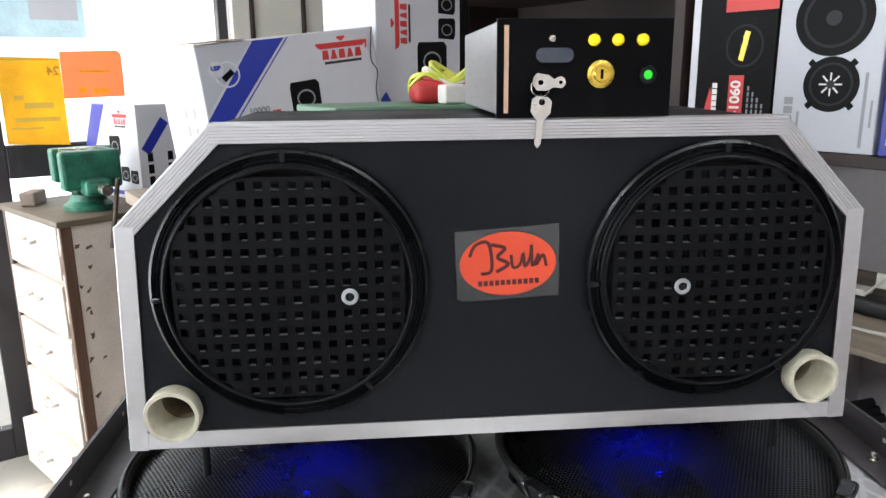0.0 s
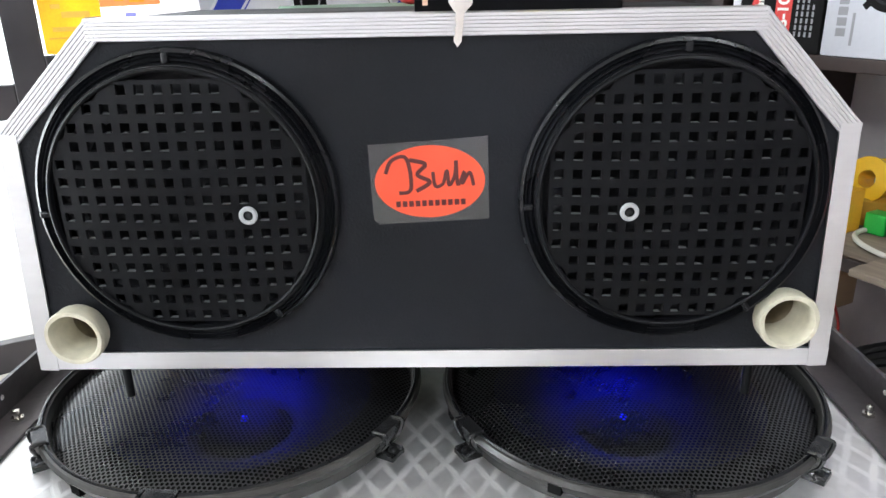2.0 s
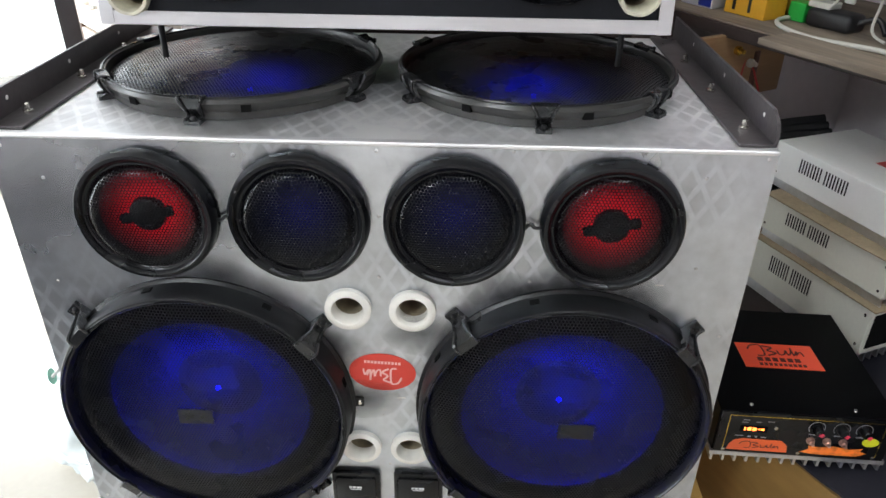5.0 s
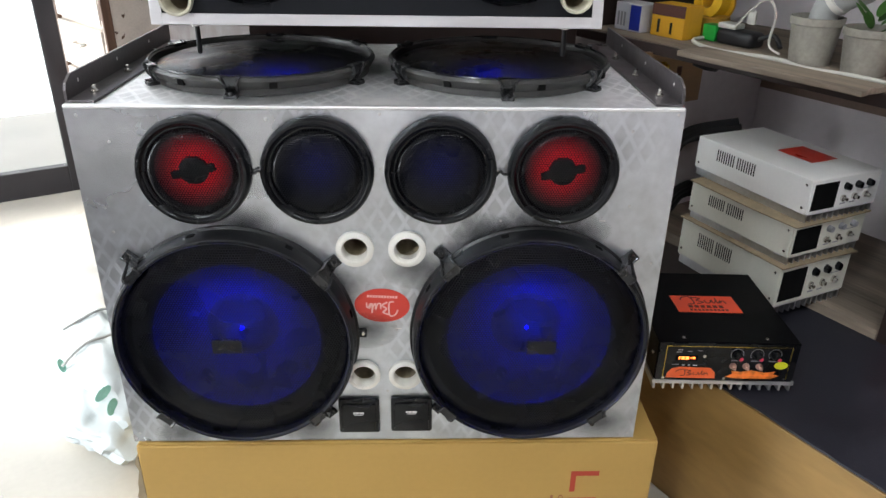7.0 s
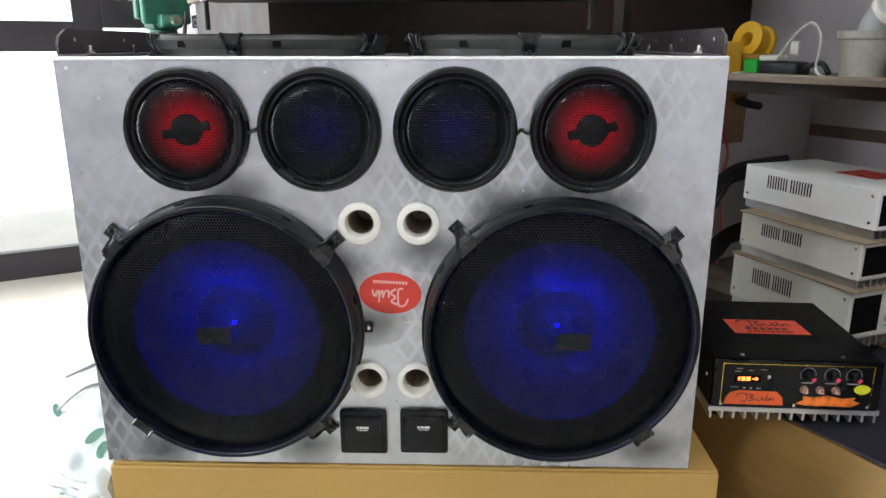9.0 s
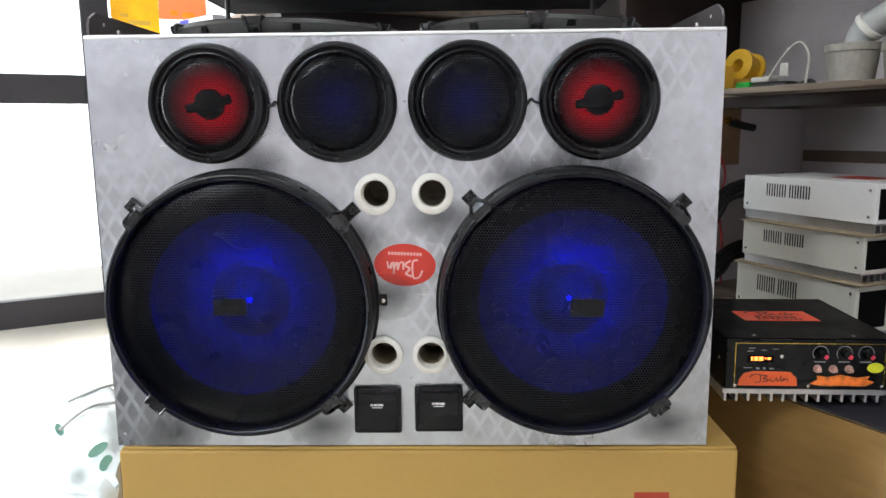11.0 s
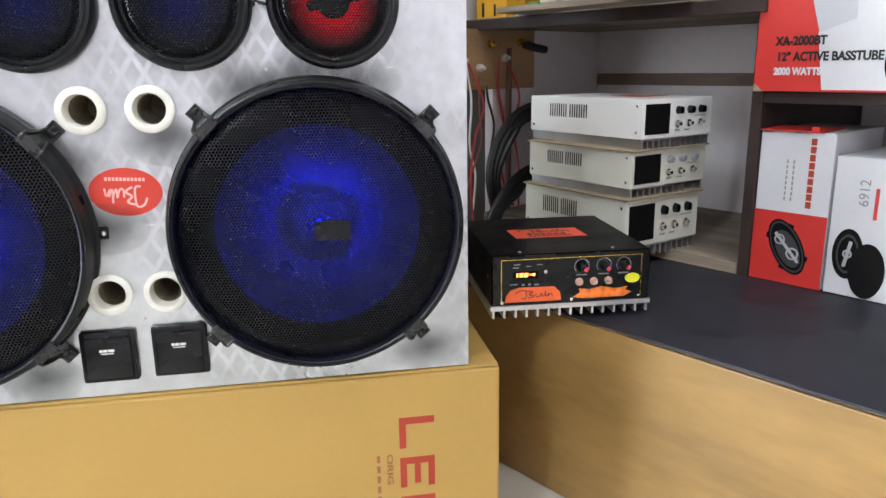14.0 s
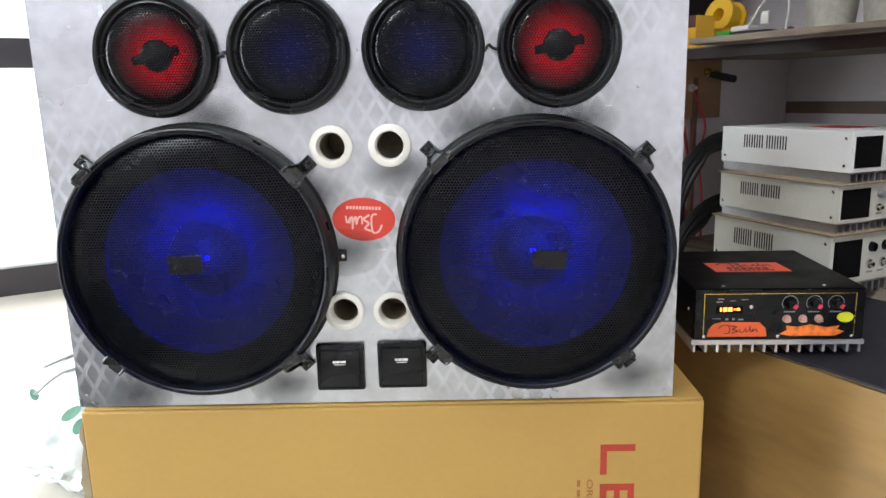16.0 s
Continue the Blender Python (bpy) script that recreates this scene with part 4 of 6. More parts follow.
def box_driver(x, z, washer):
    """Round driver with a square-holed plastic grille and a ribbed ring, set in the top box."""
    t = thing("grille_speaker", pose(x, TY, z, 90) @ Matrix.Scale(0.975, 4), "round black speaker behind a square-holed plastic grille", "speaker", "top box speakers")
    part("ring", lathe([(0.128, 0.0006), (0.1295, 0.006), (0.128, 0.011), (0.1255, 0.0125), (0.1245, 0.0105), (0.123, 0.0135), (0.1215, 0.0115), (0.1195, 0.015), (0.118, 0.013), (0.116, 0.0165), (0.113, 0.017), (0.1105, 0.0145), (0.110, 0.0005)], 96), BLACK_PLASTIC, t, smooth=True)
    pitch, hole, n = 0.0150, 0.0080, 7
    bm = bmesh.new()
    zt, zb = 0.0185, 0.0145

    def dome(px, py, h):
        return h + 0.006 * (1 - (px * px + py * py) / 0.0121)

    def quad(pts, h):
        bm.faces.new([bm.verts.new((px, py, dome(px, py, h))) for px, py in pts])
    lim = 0.1068 + hole / 2
    for i in range(-n, n):
        for j in range(-n, n):
            cx, cy = (i + 0.5) * pitch, (j + 0.5) * pitch
            if math.hypot(cx, cy) > 0.1185:
                continue
            q, g = pitch / 2, hole / 2
            full = [(cx - q, cy - q), (cx + q, cy - q), (cx + q, cy + q), (cx - q, cy + q)]
            clip = []
            for px, py in full:
                r = math.hypot(px, py)
                k = min(1, 0.1125 / r) if r > 0 else 1
                clip.append((px * k, py * k))
            if math.hypot(cx, cy) + g > lim:
                quad(clip, zt)
                continue
            inner = [(cx - g, cy - g), (cx + g, cy - g), (cx + g, cy + g), (cx - g, cy + g)]
            for k in range(4):
                l = (k + 1) % 4
                quad([clip[k], clip[l], inner[l], inner[k]], zt)
                vs = [bm.verts.new((px, py, dome(px, py, h))) for (px, py), h in ((inner[k], zt), (inner[l], zt), (inner[l], zb), (inner[k], zb))]
                bm.faces.new(vs)
    bmesh.ops.remove_doubles(bm, verts=bm.verts, dist=1e-5)
    part("grille", bm, GRILLE, t, "black plastic grille with square holes")
    # pale bars on the lower lips stand for dust and for glints
    rr, dust = random.Random(int(x * 1000)), bmesh.new()
    for i in range(-n, n):
        for j in range(-n, n):
            cx, cy = (i + 0.5) * pitch, (j + 0.5) * pitch
            if math.hypot(cx, cy) + hole / 2 > lim or rr.random() > 0.62:
                continue
            wd = hole * (0.2 + 0.3 * rr.random())
            sh = (rr.random() - 0.5) * (hole - 2 * wd)
            box(cx + sh - wd, cx + sh + wd, cy - hole / 2, cy - hole / 2 + 0.0003 + 0.0006 * rr.random(), dome(cx, cy, zb) - 0.0005, dome(cx, cy, zt) - 0.0008, bm=dust)
    tagged(part("lip_dust_glint", dust, material("pale_dust_glint", (0.085, 0.09, 0.092), 0.9), t, "pale dust and painted glints on the lips of the grille holes"), kind="stuff")
    part("rim", lathe([(0.1108, 0.0150), (0.1115, 0.0195), (0.1130, 0.0205), (0.1147, 0.0195), (0.1157, 0.0155)], 96), GRILLE, t, smooth=True)
    part("cone", lathe([(0.107, 0.002), (0.090, 0.006), (0.078, -0.004), (0.030, -0.040), (0.018, -0.032), (0, -0.029)], 56), CONE_BLUE, t, smooth=True)
    part("washer", moved(lathe([(0.0042, 0.001), (0.0042, 0.0030), (0.0066, 0.0034), (0.0078, 0.0024), (0.0078, 0.001)], 32), pose(washer[0], washer[1], dome(*washer, zt))), WASHER, t, "pale grey washer", smooth=True)
    part("screw", moved(lathe([(0, 0.0035), (0.0026, 0.003), (0.0034, 0.001)], 12), pose(washer[0], washer[1], dome(*washer, zt))), BLACK_DUSTY, t)
    for a in (90, 183, 305):
        part("clip", box(0.1165, 0.126, -0.003, 0.003, 0.012, 0.0168, 0.002, m=pose(0, 0, 0, 0, 0, a)), BLACK_PLASTIC, t)
    return t


box_driver(*SPK[0], (0.055, -0.006))
box_driver(*SPK[1], (-0.0395, -0.0085))
for x, z in TP:
    pt = thing("bass_port", pose(x, TY, z, 90), "cream plastic pipe standing out of the black front", "port", "top box ports")
    bm = lathe([(0.0215, -0.12), (0.0215, -0.001), (0.0245, 0.001), (0.0258, 0.005), (0.0252, 0.012), (0.0262, 0.017), (0.0250, 0.020), (0.0215, 0.020), (0.0205, 0.018), (0.0203, -0.12)], 40)
    for v in bm.verts:
        v.co += Vector((noise.noise(v.co * 60), noise.noise(v.co * 60 + Vector((9, 0, 0))), 0)) * 0.0011
    part("pipe", bm, PVC, pt, smooth=True)
    part("bore", lathe([(0.0199, -0.02), (0.0199, -0.119), (0, -0.119)], 32), BORE_PVC, pt, smooth=True)
for x in (-0.187, 0.412):
    lg = thing("leg_bolt", pose(x, TY + 0.035, 0), "threaded steel bolt holding up the black box", "bolt", "leg bolts")
    part("shank", lathe([(0, 0.9925), (0.0042, 0.9925), (0.0042, 1.044), (0, 1.044)], 14, m=None), BLACK_DUSTY, lg, smooth=True)
    part("nut", lathe([(0.0042, 1.036), (0.0085, 1.036), (0.0085, 1.0435), (0.0042, 1.0435)], 6), STEEL, lg)

lab = thing("maker_sticker", pose(0.1145, TY - 0.0006, 1.2155, 90, 0, 0) @ pose(0, 0, 0, 0, 0, 2), "orange-red oval maker's sticker on a clear film square", "sticker")
part("film", prism([(-0.049, -0.031), (-0.044, -0.035), (0.048, -0.034), (0.049, 0.036), (0.02, 0.0345), (-0.049, 0.033)], 0, 0.0004), FILM, lab, "clear grey film")
part("disc", slab(circle(0, 0, 0.0455, 56, 0.0305), [], 0.0006, 0.0012), ORANGE_STICKER, lab)
part("script_shape", moved(swash(0.072, 0.034), pose(0, 0.005, 0.0016)), INK, lab)
for bar in [(-0.029 + 0.0054 * k, -0.0252 + 0.0054 * k, -0.0205, -0.0155) for k in range(11)]:
    part("number_bar", bars([bar], 0.0013, 0.0016), INK, lab)

# the lock box on the black box, with keys
lk = thing("lock_box", pose(0.186, 0.667, TZ1 + 0.001), "black-fronted aluminium control box with a key lock and yellow buttons", "control box")
part("case", box(-0.080, 0.080, 0.004, 0.262, 0.004, 0.087, 0.002), material("brushed_case_aluminium", (0.40, 0.40, 0.405), 0.42, 1.0, 0.2, 14, 0.1, 160, (1, 0.2, 1)), lk)
part("front_plate", box(-0.081, 0.081, 0.0, 0.0036, 0.0, 0.089, 0.0008), BLACK_PAINT, lk)
for x in (-0.07, 0.07):
    part("foot", box(x - 0.008, x + 0.008, 0.01, 0.03, 0, 0.0038), BLACK_RUBBER, lk)
part("copper_strip", moved(box(-0.0745, -0.0705, 0.006, 0.083, 0.0, 0.0006), FRONT), material("copper_strip", (0.75, 0.50, 0.36), 0.35, 0.6), lk)
part("window", moved(prism([(x * 0.0175 - 0.0285 + 0.0065 * math.cos(a), 0.057 + 0.0065 * math.sin(a)) for x, a0 in ((0.62, -90), (-0.62, 90)) for a in [radians(a0 + 22.5 * k) for k in range(9)]], 0.0, 0.0012), FRONT), material("smoked_window", (0.045, 0.055, 0.075), 0.12, 0, 0.1, 30), lk, "smoked indicator window")
for x, z in ((0.007, 0.070), (0.029, 0.070), (0.052, 0.070)):
    part("button", moved(lathe([(0, 0.006), (0.0035, 0.0055), (0.0053, 0.003), (0.0053, 0.0002)], 20), pose(x, 0, z, 90)), YELLOW_LENS, lk, "yellow indicator")
part("lock", moved(lathe([(0.0, 0.006), (0.0065, 0.006), (0.0075, 0.0045), (0.0095, 0.0045), (0.0125, 0.0025), (0.0125, 0.0002)], 32), pose(0.014, 0, 0.040, 90)), GOLD, lk, "brass key lock", smooth=True)
part("keyhole", moved(box(-0.0012, 0.0012, -0.004, 0.004, 0.0061, 0.0066), pose(0.014, 0, 0.040, 90)), DARK_HOLE, lk)
part("switch_bezel", moved(lathe([(0.0045, 0.0005), (0.0045, 0.0035), (0.008, 0.003), (0.0085, 0.0002)], 28), pose(0.058, 0, 0.039, 90)), BLACK_PLASTIC, lk, smooth=True)
part("switch", moved(lathe([(0, 0.004), (0.0035, 0.0038), (0.0045, 0.0015)], 20), pose(0.058, 0, 0.039, 90)), GREEN_LENS, lk, "lit green switch")
part("screw", moved(lathe([(0, 0.002), (0.003, 0.0012), (0.0035, 0.0002)], 12), pose(-0.031, 0, 0.0715, 90)), STEEL, lk)
ky = thing("key_bunch", pose(0.143, 0.648, 1.376) @ Matrix.Diagonal((0.86, 1, 0.86, 1)), "steel keys on a ring hanging over the box edge", "keys")
part("key_ring", moved(lathe([(0.0095 + 0.0011 * math.cos(a * math.pi / 4), 0.0011 * math.sin(a * math.pi / 4)) for a in range(9)], 32), pose(0, 0.010, 0.0, 84)), STEEL, ky, smooth=True)
bow = slab([(-0.012, 0.006), (-0.008, 0.0105), (0.004, 0.0085), (0.010, 0.0045), (0.017, 0.0075), (0.021, 0.005), (0.0225, 0.0), (0.019, -0.005), (0.010, -0.004), (0.002, -0.0075), (-0.008, -0.007), (-0.0125, -0.001)], [circle(-0.004, 0.001, 0.0028, 10), circle(0.017, 0.001, 0.002, 10)], 0, 0.002)
part("key", moved(bow, pose(0.003, 0.006, 0.004, 90, 0, 0)), STEEL, ky)
blade = slab([(-0.0105, 0.008), (-0.006, 0.012), (0.006, 0.012), (0.0105, 0.008), (0.0105, -0.004), (0.0055, -0.010), (0.0042, -0.013), (0.0042, -0.036), (0.001, -0.041), (-0.0025, -0.037), (-0.0032, -0.033), (-0.0018, -0.030), (-0.0032, -0.026), (-0.0018, -0.022), (-0.0032, -0.018), (-0.0032, -0.012), (-0.0055, -0.010), (-0.0105, -0.004)], [circle(0, 0.0065, 0.0033, 12)], 0, 0.002)
part("key", moved(blade, pose(-0.002, -0.001, -0.021, 90, 6, 0)), STEEL, ky)
part("link", tube([(0, 0.006, -0.008), (-0.001, 0.001, -0.0125), (-0.002, -0.002, -0.0165)], 0.0016, 6), CABLE_BLACK, ky)

# ---- the low counter with the amplifier ----
OU, OV = 1.4206, 0.0805
CW = OU - 0.43
ctr = thing("low_counter", ROOM, "low honey-coloured plywood counter with a black sheet on top", "counter")
part("front_board", box(CW - 0.003, CW + 0.018, -2.2, 0.45, 0.001, 0.349, 0.002), PLY, ctr, "grained honey plywood front")
part("end_board", box(CW + 0.026, OU - 0.004, 0.43, 0.45, 0.01, 0.349), PLY, ctr)
part("board_top", box(CW + 0.002, OU - 0.003, -2.2, 0.45, 0.3495, 0.356, 0.001), KRAFT_RAW, ctr, "raw board edge")
bm = bmesh.new()
N = 110
cols = []
for k in range(N + 1):
    V = -2.2 + 2.66 * k / N
    wv = 0.006 * noise.noise(Vector((V * 5, 0, 3))) + 0.005 * noise.noise(Vector((V * 23, 2, 0)))
    dz = 0.0015 * noise.noise(Vector((V * 7, 7, 0)))
    cols.append([bm.verts.new((CW - 0.006 + wv, V, 0.3545 + dz)), bm.verts.new((CW - 0.005 + wv, V, 0.3585 + dz)), bm.verts.new((CW + 0.03, V, 0.3607)), bm.verts.new((OU - 0.005, V, 0.3607)), bm.verts.new((OU - 0.005, V, 0.3565))])
for a, b in zip(cols, cols[1:]):
    for i in range(4):
        bm.faces.new((a[i], a[i + 1], b[i + 1], b[i]))
part("cover_sheet", bm, material("black_vinyl_sheet", (0.020, 0.020, 0.028), 0.52, 0, 0.3, 6, 0.2, 200, spec=0.3), ctr, "black vinyl cover sheet", smooth=True)
part("plinth", box(CW + 0.06, OU - 0.01, -2.2, 0.42, 0.0, 0.01), BROWN_WOOD, ctr)

amp = thing("amplifier", pose(0.763, 0.600, 0.361, 0, 0, -2.5), "black car amplifier with knobs, standing on an aluminium heatsink", "amplifier")
part("heatsink_plate", box(-0.137, 0.137, 0.0, 0.285, 0.022, 0.030), ALU_DULL, amp)
for k in range(15):
    x = -0.132 + k * 0.0188
    part("heatsink_fin", box(x - 0.0022, x + 0.0022, 0.001, 0.284, 0.0085, 0.0218, 0.0008), ALU_DULL, amp)
for x in (-0.11, 0.11):
    for y in (0.04, 0.25):
        part("rubber_foot", moved(lathe([(0, 0.0), (0.011, 0.0), (0.012, 0.002), (0.011, 0.0084), (0, 0.0084)], 16), pose(x, y, 0)), BLACK_RUBBER, amp, smooth=True)
part("case", box(-0.135, 0.135, 0.003, 0.285, 0.0302, 0.116, 0.0015), BLACK_PAINT, amp, "black powder-coated cover")
part("front_panel", box(-0.132, 0.132, 0.0, 0.0028, 0.031, 0.114), BLACK_PLASTIC, amp)
part("gold_line", moved(bars([(-0.1195, -0.1185, 0.036, 0.108), (0.1185, 0.1195, 0.036, 0.108), (-0.1195, 0.1195, 0.1075, 0.1085)], 0, 0.0004), FRONT), GOLD, amp)
top_label = part("top_label", prism([(-0.055, -0.032), (0.075, -0.032), (0.072, 0.035), (-0.058, 0.035)], 0, 0.0006), ORANGE_STICKER, amp, "orange-red maker's label", m=pose(-0.012, 0.145, 0.1162))
part("script_shape", moved(swash(0.092, 0.034), pose(0.006, 0.014, 0.001)), INK, top_label)
for bar in [(-0.03 + 0.0125 * k, -0.021 + 0.0125 * k, -0.014, -0.004) for k in range(6)] + [(-0.03 + 0.008 * k, -0.0245 + 0.008 * k, -0.026, -0.019) for k in range(10)]:
    part("number_bar", bars([bar], 0.0007, 0.001), INK, top_label)
part("display", moved(box(-0.100, -0.058, 0.076, 0.088, 0.0, 0.001), FRONT), DARK_HOLE, amp)
part("led_segments", moved(bars([(-0.094, -0.0915, 0.079, 0.0855), (-0.089, -0.083, 0.079, 0.0855), (-0.081, -0.075, 0.079, 0.0855), (-0.0725, -0.070, 0.0815, 0.0835), (-0.068, -0.063, 0.0805, 0.0845)], 0.0011, 0.0016), FRONT), LED_SEGMENT, amp, "glowing orange digits")
for bar in [(-0.100, -0.090, 0.094, 0.0955), (-0.098, -0.088, 0.099, 0.1005), (-0.078, -0.070, 0.096, 0.097), (-0.060, -0.050, 0.098, 0.099), (-0.105, -0.092, 0.066, 0.067), (-0.085, -0.080, 0.064, 0.067), (-0.074, -0.070, 0.064, 0.067), (-0.064, -0.056, 0.064, 0.066)]:
    part("legend", moved(bars([bar], 0, 0.0004), FRONT), INK_GREY, amp)
part("orange_badge", moved(prism([(-0.113, 0.036), (-0.018, 0.036), (-0.020, 0.050), (-0.030, 0.060), (-0.090, 0.061), (-0.104, 0.057), (-0.111, 0.047)], 0, 0.0007), FRONT), material("orange_badge", (0.85, 0.13, 0.03), 0.4), amp, "orange badge")
part("badge_marks", moved(swash(0.062, 0.016), FRONT @ pose(-0.064, 0.048, 0.0012)), INK, amp)
part("flame_badge", moved(prism([(0.002, 0.040), (0.02, 0.037), (0.09, 0.037), (0.104, 0.044), (0.092, 0.048), (0.096, 0.054), (0.076, 0.051), (0.05, 0.056), (0.03, 0.052), (0.012, 0.054), (0.014, 0.047)], 0, 0.0007), FRONT), material("flame_print", (0.85, 0.20, 0.03), 0.4, 0, 0.5, 60), amp, "orange flame badge")
part("yellow_seal", moved(slab(circle(0.104, 0.068, 0.013, 28, 0.0085), [], 0, 0.0006), FRONT), material("yellow_seal", (0.72, 0.74, 0.03), 0.4), amp, "yellow oval seal")
for x in (0.016, 0.054, 0.088):
    part("dial_arc", moved(lathe([(0.0118, 0.0001), (0.0118, 0.0005), (0.0128, 0.0005)], 24, a0=-40, a1=220), pose(x, 0, 0.092, 90)), INK_GREY, amp)
    knob = part("knob", moved(lathe([(0, 0.014), (0.006, 0.0135), (0.0072, 0.012), (0.0085, 0.002), (0.0085, 0.0002)], 24), pose(x, 0, 0.092, 90)), BLACK_PLASTIC, amp, smooth=True)
    part("pointer", moved(box(0.001, 0.0072, -0.0035, 0.0035, 0.0141, 0.0152, 0.0006), pose(x, 0, 0.092, 90) @ pose(0, 0, 0, 0, 0, -35)), material("pink_red_plastic", (0.75, 0.05, 0.10), 0.35), knob, "red pointer")
    part("caption", moved(bars([(x - 0.009, x + 0.009, 0.0765, 0.0785)], 0, 0.0004), FRONT), INK_GREY, amp)
for x in (0.012, 0.037, 0.062):
    part("socket", moved(lathe([(0, 0.013), (0.0025, 0.013), (0.0025, 0.007), (0.0048, 0.007), (0.0055, 0.003), (0.0065, 0.0028), (0.0065, 0.0002)], 20), pose(x, 0, 0.066, 90)), material("rose_metal", (0.80, 0.55, 0.48), 0.3, 1.0), amp, "metal socket", smooth=True)
for x, z in ((-0.118, 0.036), (0.0, 0.036), (0.116, 0.036), (-0.045, 0.086)):
    part("screw", moved(lathe([(0, 0.002), (0.003, 0.0013), (0.0034, 0.0002)], 12), pose(x, 0, z, 90)), STEEL, amp)
for x, y in ((-0.085, 0.018), (0.075, 0.018)):
    part("top_screw", moved(lathe([(0, 0.002), (0.003, 0.0013), (0.0034, 0.0002)], 12), pose(x, y, 0.116)), STEEL, amp)
for z in (0.075,):
    part("side_screw", moved(lathe([(0, 0.002), (0.003, 0.0013), (0.0034, 0.0002)], 12), pose(-0.135, 0.03, z, 0, -90)), STEEL, amp)

# ---- the shelving along the wall ----
unit = thing("shelf_unit", ROOM, "dusty wooden wall shelving with a niche and dark divider", "shelf unit", kind="structure")
NV1 = OV + 0.75
part("niche_floor", box(OU - 0.004, U1 - 0.003, OV + 0.012, NV1, 0.352, 0.384, 0.002), SHELF_WOOD, unit)
part("niche_base", box(OU + 0.001, U1 - 0.003, -2.2, NV1, 0.0, 0.3515), BROWN_WOOD, unit)
part("divider", box(OU - 0.006, U1 - 0.003, OV - 0.012, OV + 0.010, 0.352, 0.868, 0.002), BROWN_WOOD, unit, "dark brown upright")
part("niche_side", box(OU + 0.03, U1 - 0.003, NV1 + 0.001, NV1 + 0.03, 0.0, 0.868), WALL_PAINT, unit, "painted side of the niche")
part("long_shelf", box(OU - 0.03, U1 - 0.003, OV - 0.02, NV1 + 0.34, 0.869, 0.892, 0.002), SHELF_WOOD, unit, "dusty long shelf with worn edge")
part("shelf_nosing", box(OU - 0.042, OU - 0.0305, OV - 0.02, NV1 + 0.34, 0.862, 0.889, 0.002), BROWN_WOOD, unit)
part("right_shelf", box(OU - 0.006, U1 - 0.003, -2.2, OV - 0.013, 0.700, 0.722, 0.002), BROWN_WOOD, unit)
part("upper_shelf", box(OU - 0.008, U1 - 0.003, -2.2, OV + 1.0, 1.208, 1.232, 0.002), BROWN_WOOD, unit)
part("upper_post", box(OU - 0.012, U1 - 0.003, OV + 1.001, OV + 1.03, 0.893, 2.3, 0.002), BROWN_WOOD, unit, "dark brown upright")
part("top_shelf", box(OU - 0.008, U1 - 0.003, -2.2, OV + 1.0, 1.80, 1.822, 0.002), BROWN_WOOD, unit)
part("paint_band", box(U1 - 0.006, U1 - 0.0035, OV + 0.012, NV1, 0.715, 0.748), BAND, unit, "brown painted band on the wall")
part("cupboard_back", box(U1 - 0.02, U1 - 0.004, OV + 1.031, V1 - 0.06, 0.0, 2.3), BROWN_WOOD, unit)
part("cupboard_shelf", box(OU, U1 - 0.021, OV + 1.031, 2.2, 1.42, 1.445, 0.002), wood("tan_board", (0.30, 0.17, 0.08), 0.5, 1), unit)
part("cupboard_top", box(OU, U1 - 0.021, OV + 1.031, 2.2, 1.62, 1.66, 0.002), BROWN_WOOD, unit)
part("cupboard_side", box(OU, U1 - 0.021, 2.2, 2.23, 0.0, 1.66, 0.002), BROWN_WOOD, unit)
bm = box(OU - 0.125, OU - 0.03, OV + 0.12, OV + 0.58, 0.8925, 0.906, 0.002)
bmesh.ops.subdivide_edges(bm, edges=list(bm.edges), cuts=5, use_grid_fill=True)
for v in bm.verts:
    v.co += Vector((noise.noise(v.co * 30), noise.noise(v.co * 33 + Vector((3, 0, 0))), 0.25 * noise.noise(v.co * 40))) * 0.006
for v in bm.verts:
    v.co.z = max(v.co.z, 0.8925)
whole("loose_plank", bm, SHELF_WOOD, "rough dusty loose plank over the shelf edge", "plank", ROOM)


def shelf(s, d, z):
    return ROOM @ pose(OU + d, OV + s, z, 0, 0, -90)


def product_box(name, s0, s1, z0, z1, depth, mat, label, category="box", d=0.0, turn=0.0):
    """A carton on the shelves, its face towards the room: local x runs along the face, y up, z towards the viewer."""
    t = thing(name, shelf((s0 + s1) / 2, d, z0) @ pose(0, 0, 0, 0, 0, turn), label, category)
    w, h = abs(s0 - s1), z1 - z0
    part("body", box(-w / 2, w / 2, 0, depth, 0, h, 0.002), mat, t)
    return t, w, h


def face(t, name, bm, mat, label=""):
    return part(name, moved(bm, FRONT), mat, t, label)


def round_speaker_print(t, x, z, rx, rz, ring=BLACK_PLASTIC):
    face(t, "speaker_picture", slab(circle(x, z, rx, 40, rz), [], 0.0, 0.0006), CARD_BLACK, "printed picture of a black speaker")
    face(t, "cone_picture", slab(circle(x, z, rx * 0.78, 40, rz * 0.78), [circle(x, z, rx * 0.70, 40, rz * 0.70)], 0.0006, 0.001), material("charcoal_print", (0.026, 0.026, 0.029), 0.45, spec=0.1))
    face(t, "centre_picture", slab(circle(x, z, rx * 0.20, 20, rz * 0.20), [], 0.0006, 0.001), material("charcoal_centre", (0.04, 0.04, 0.043), 0.45, spec=0.1))


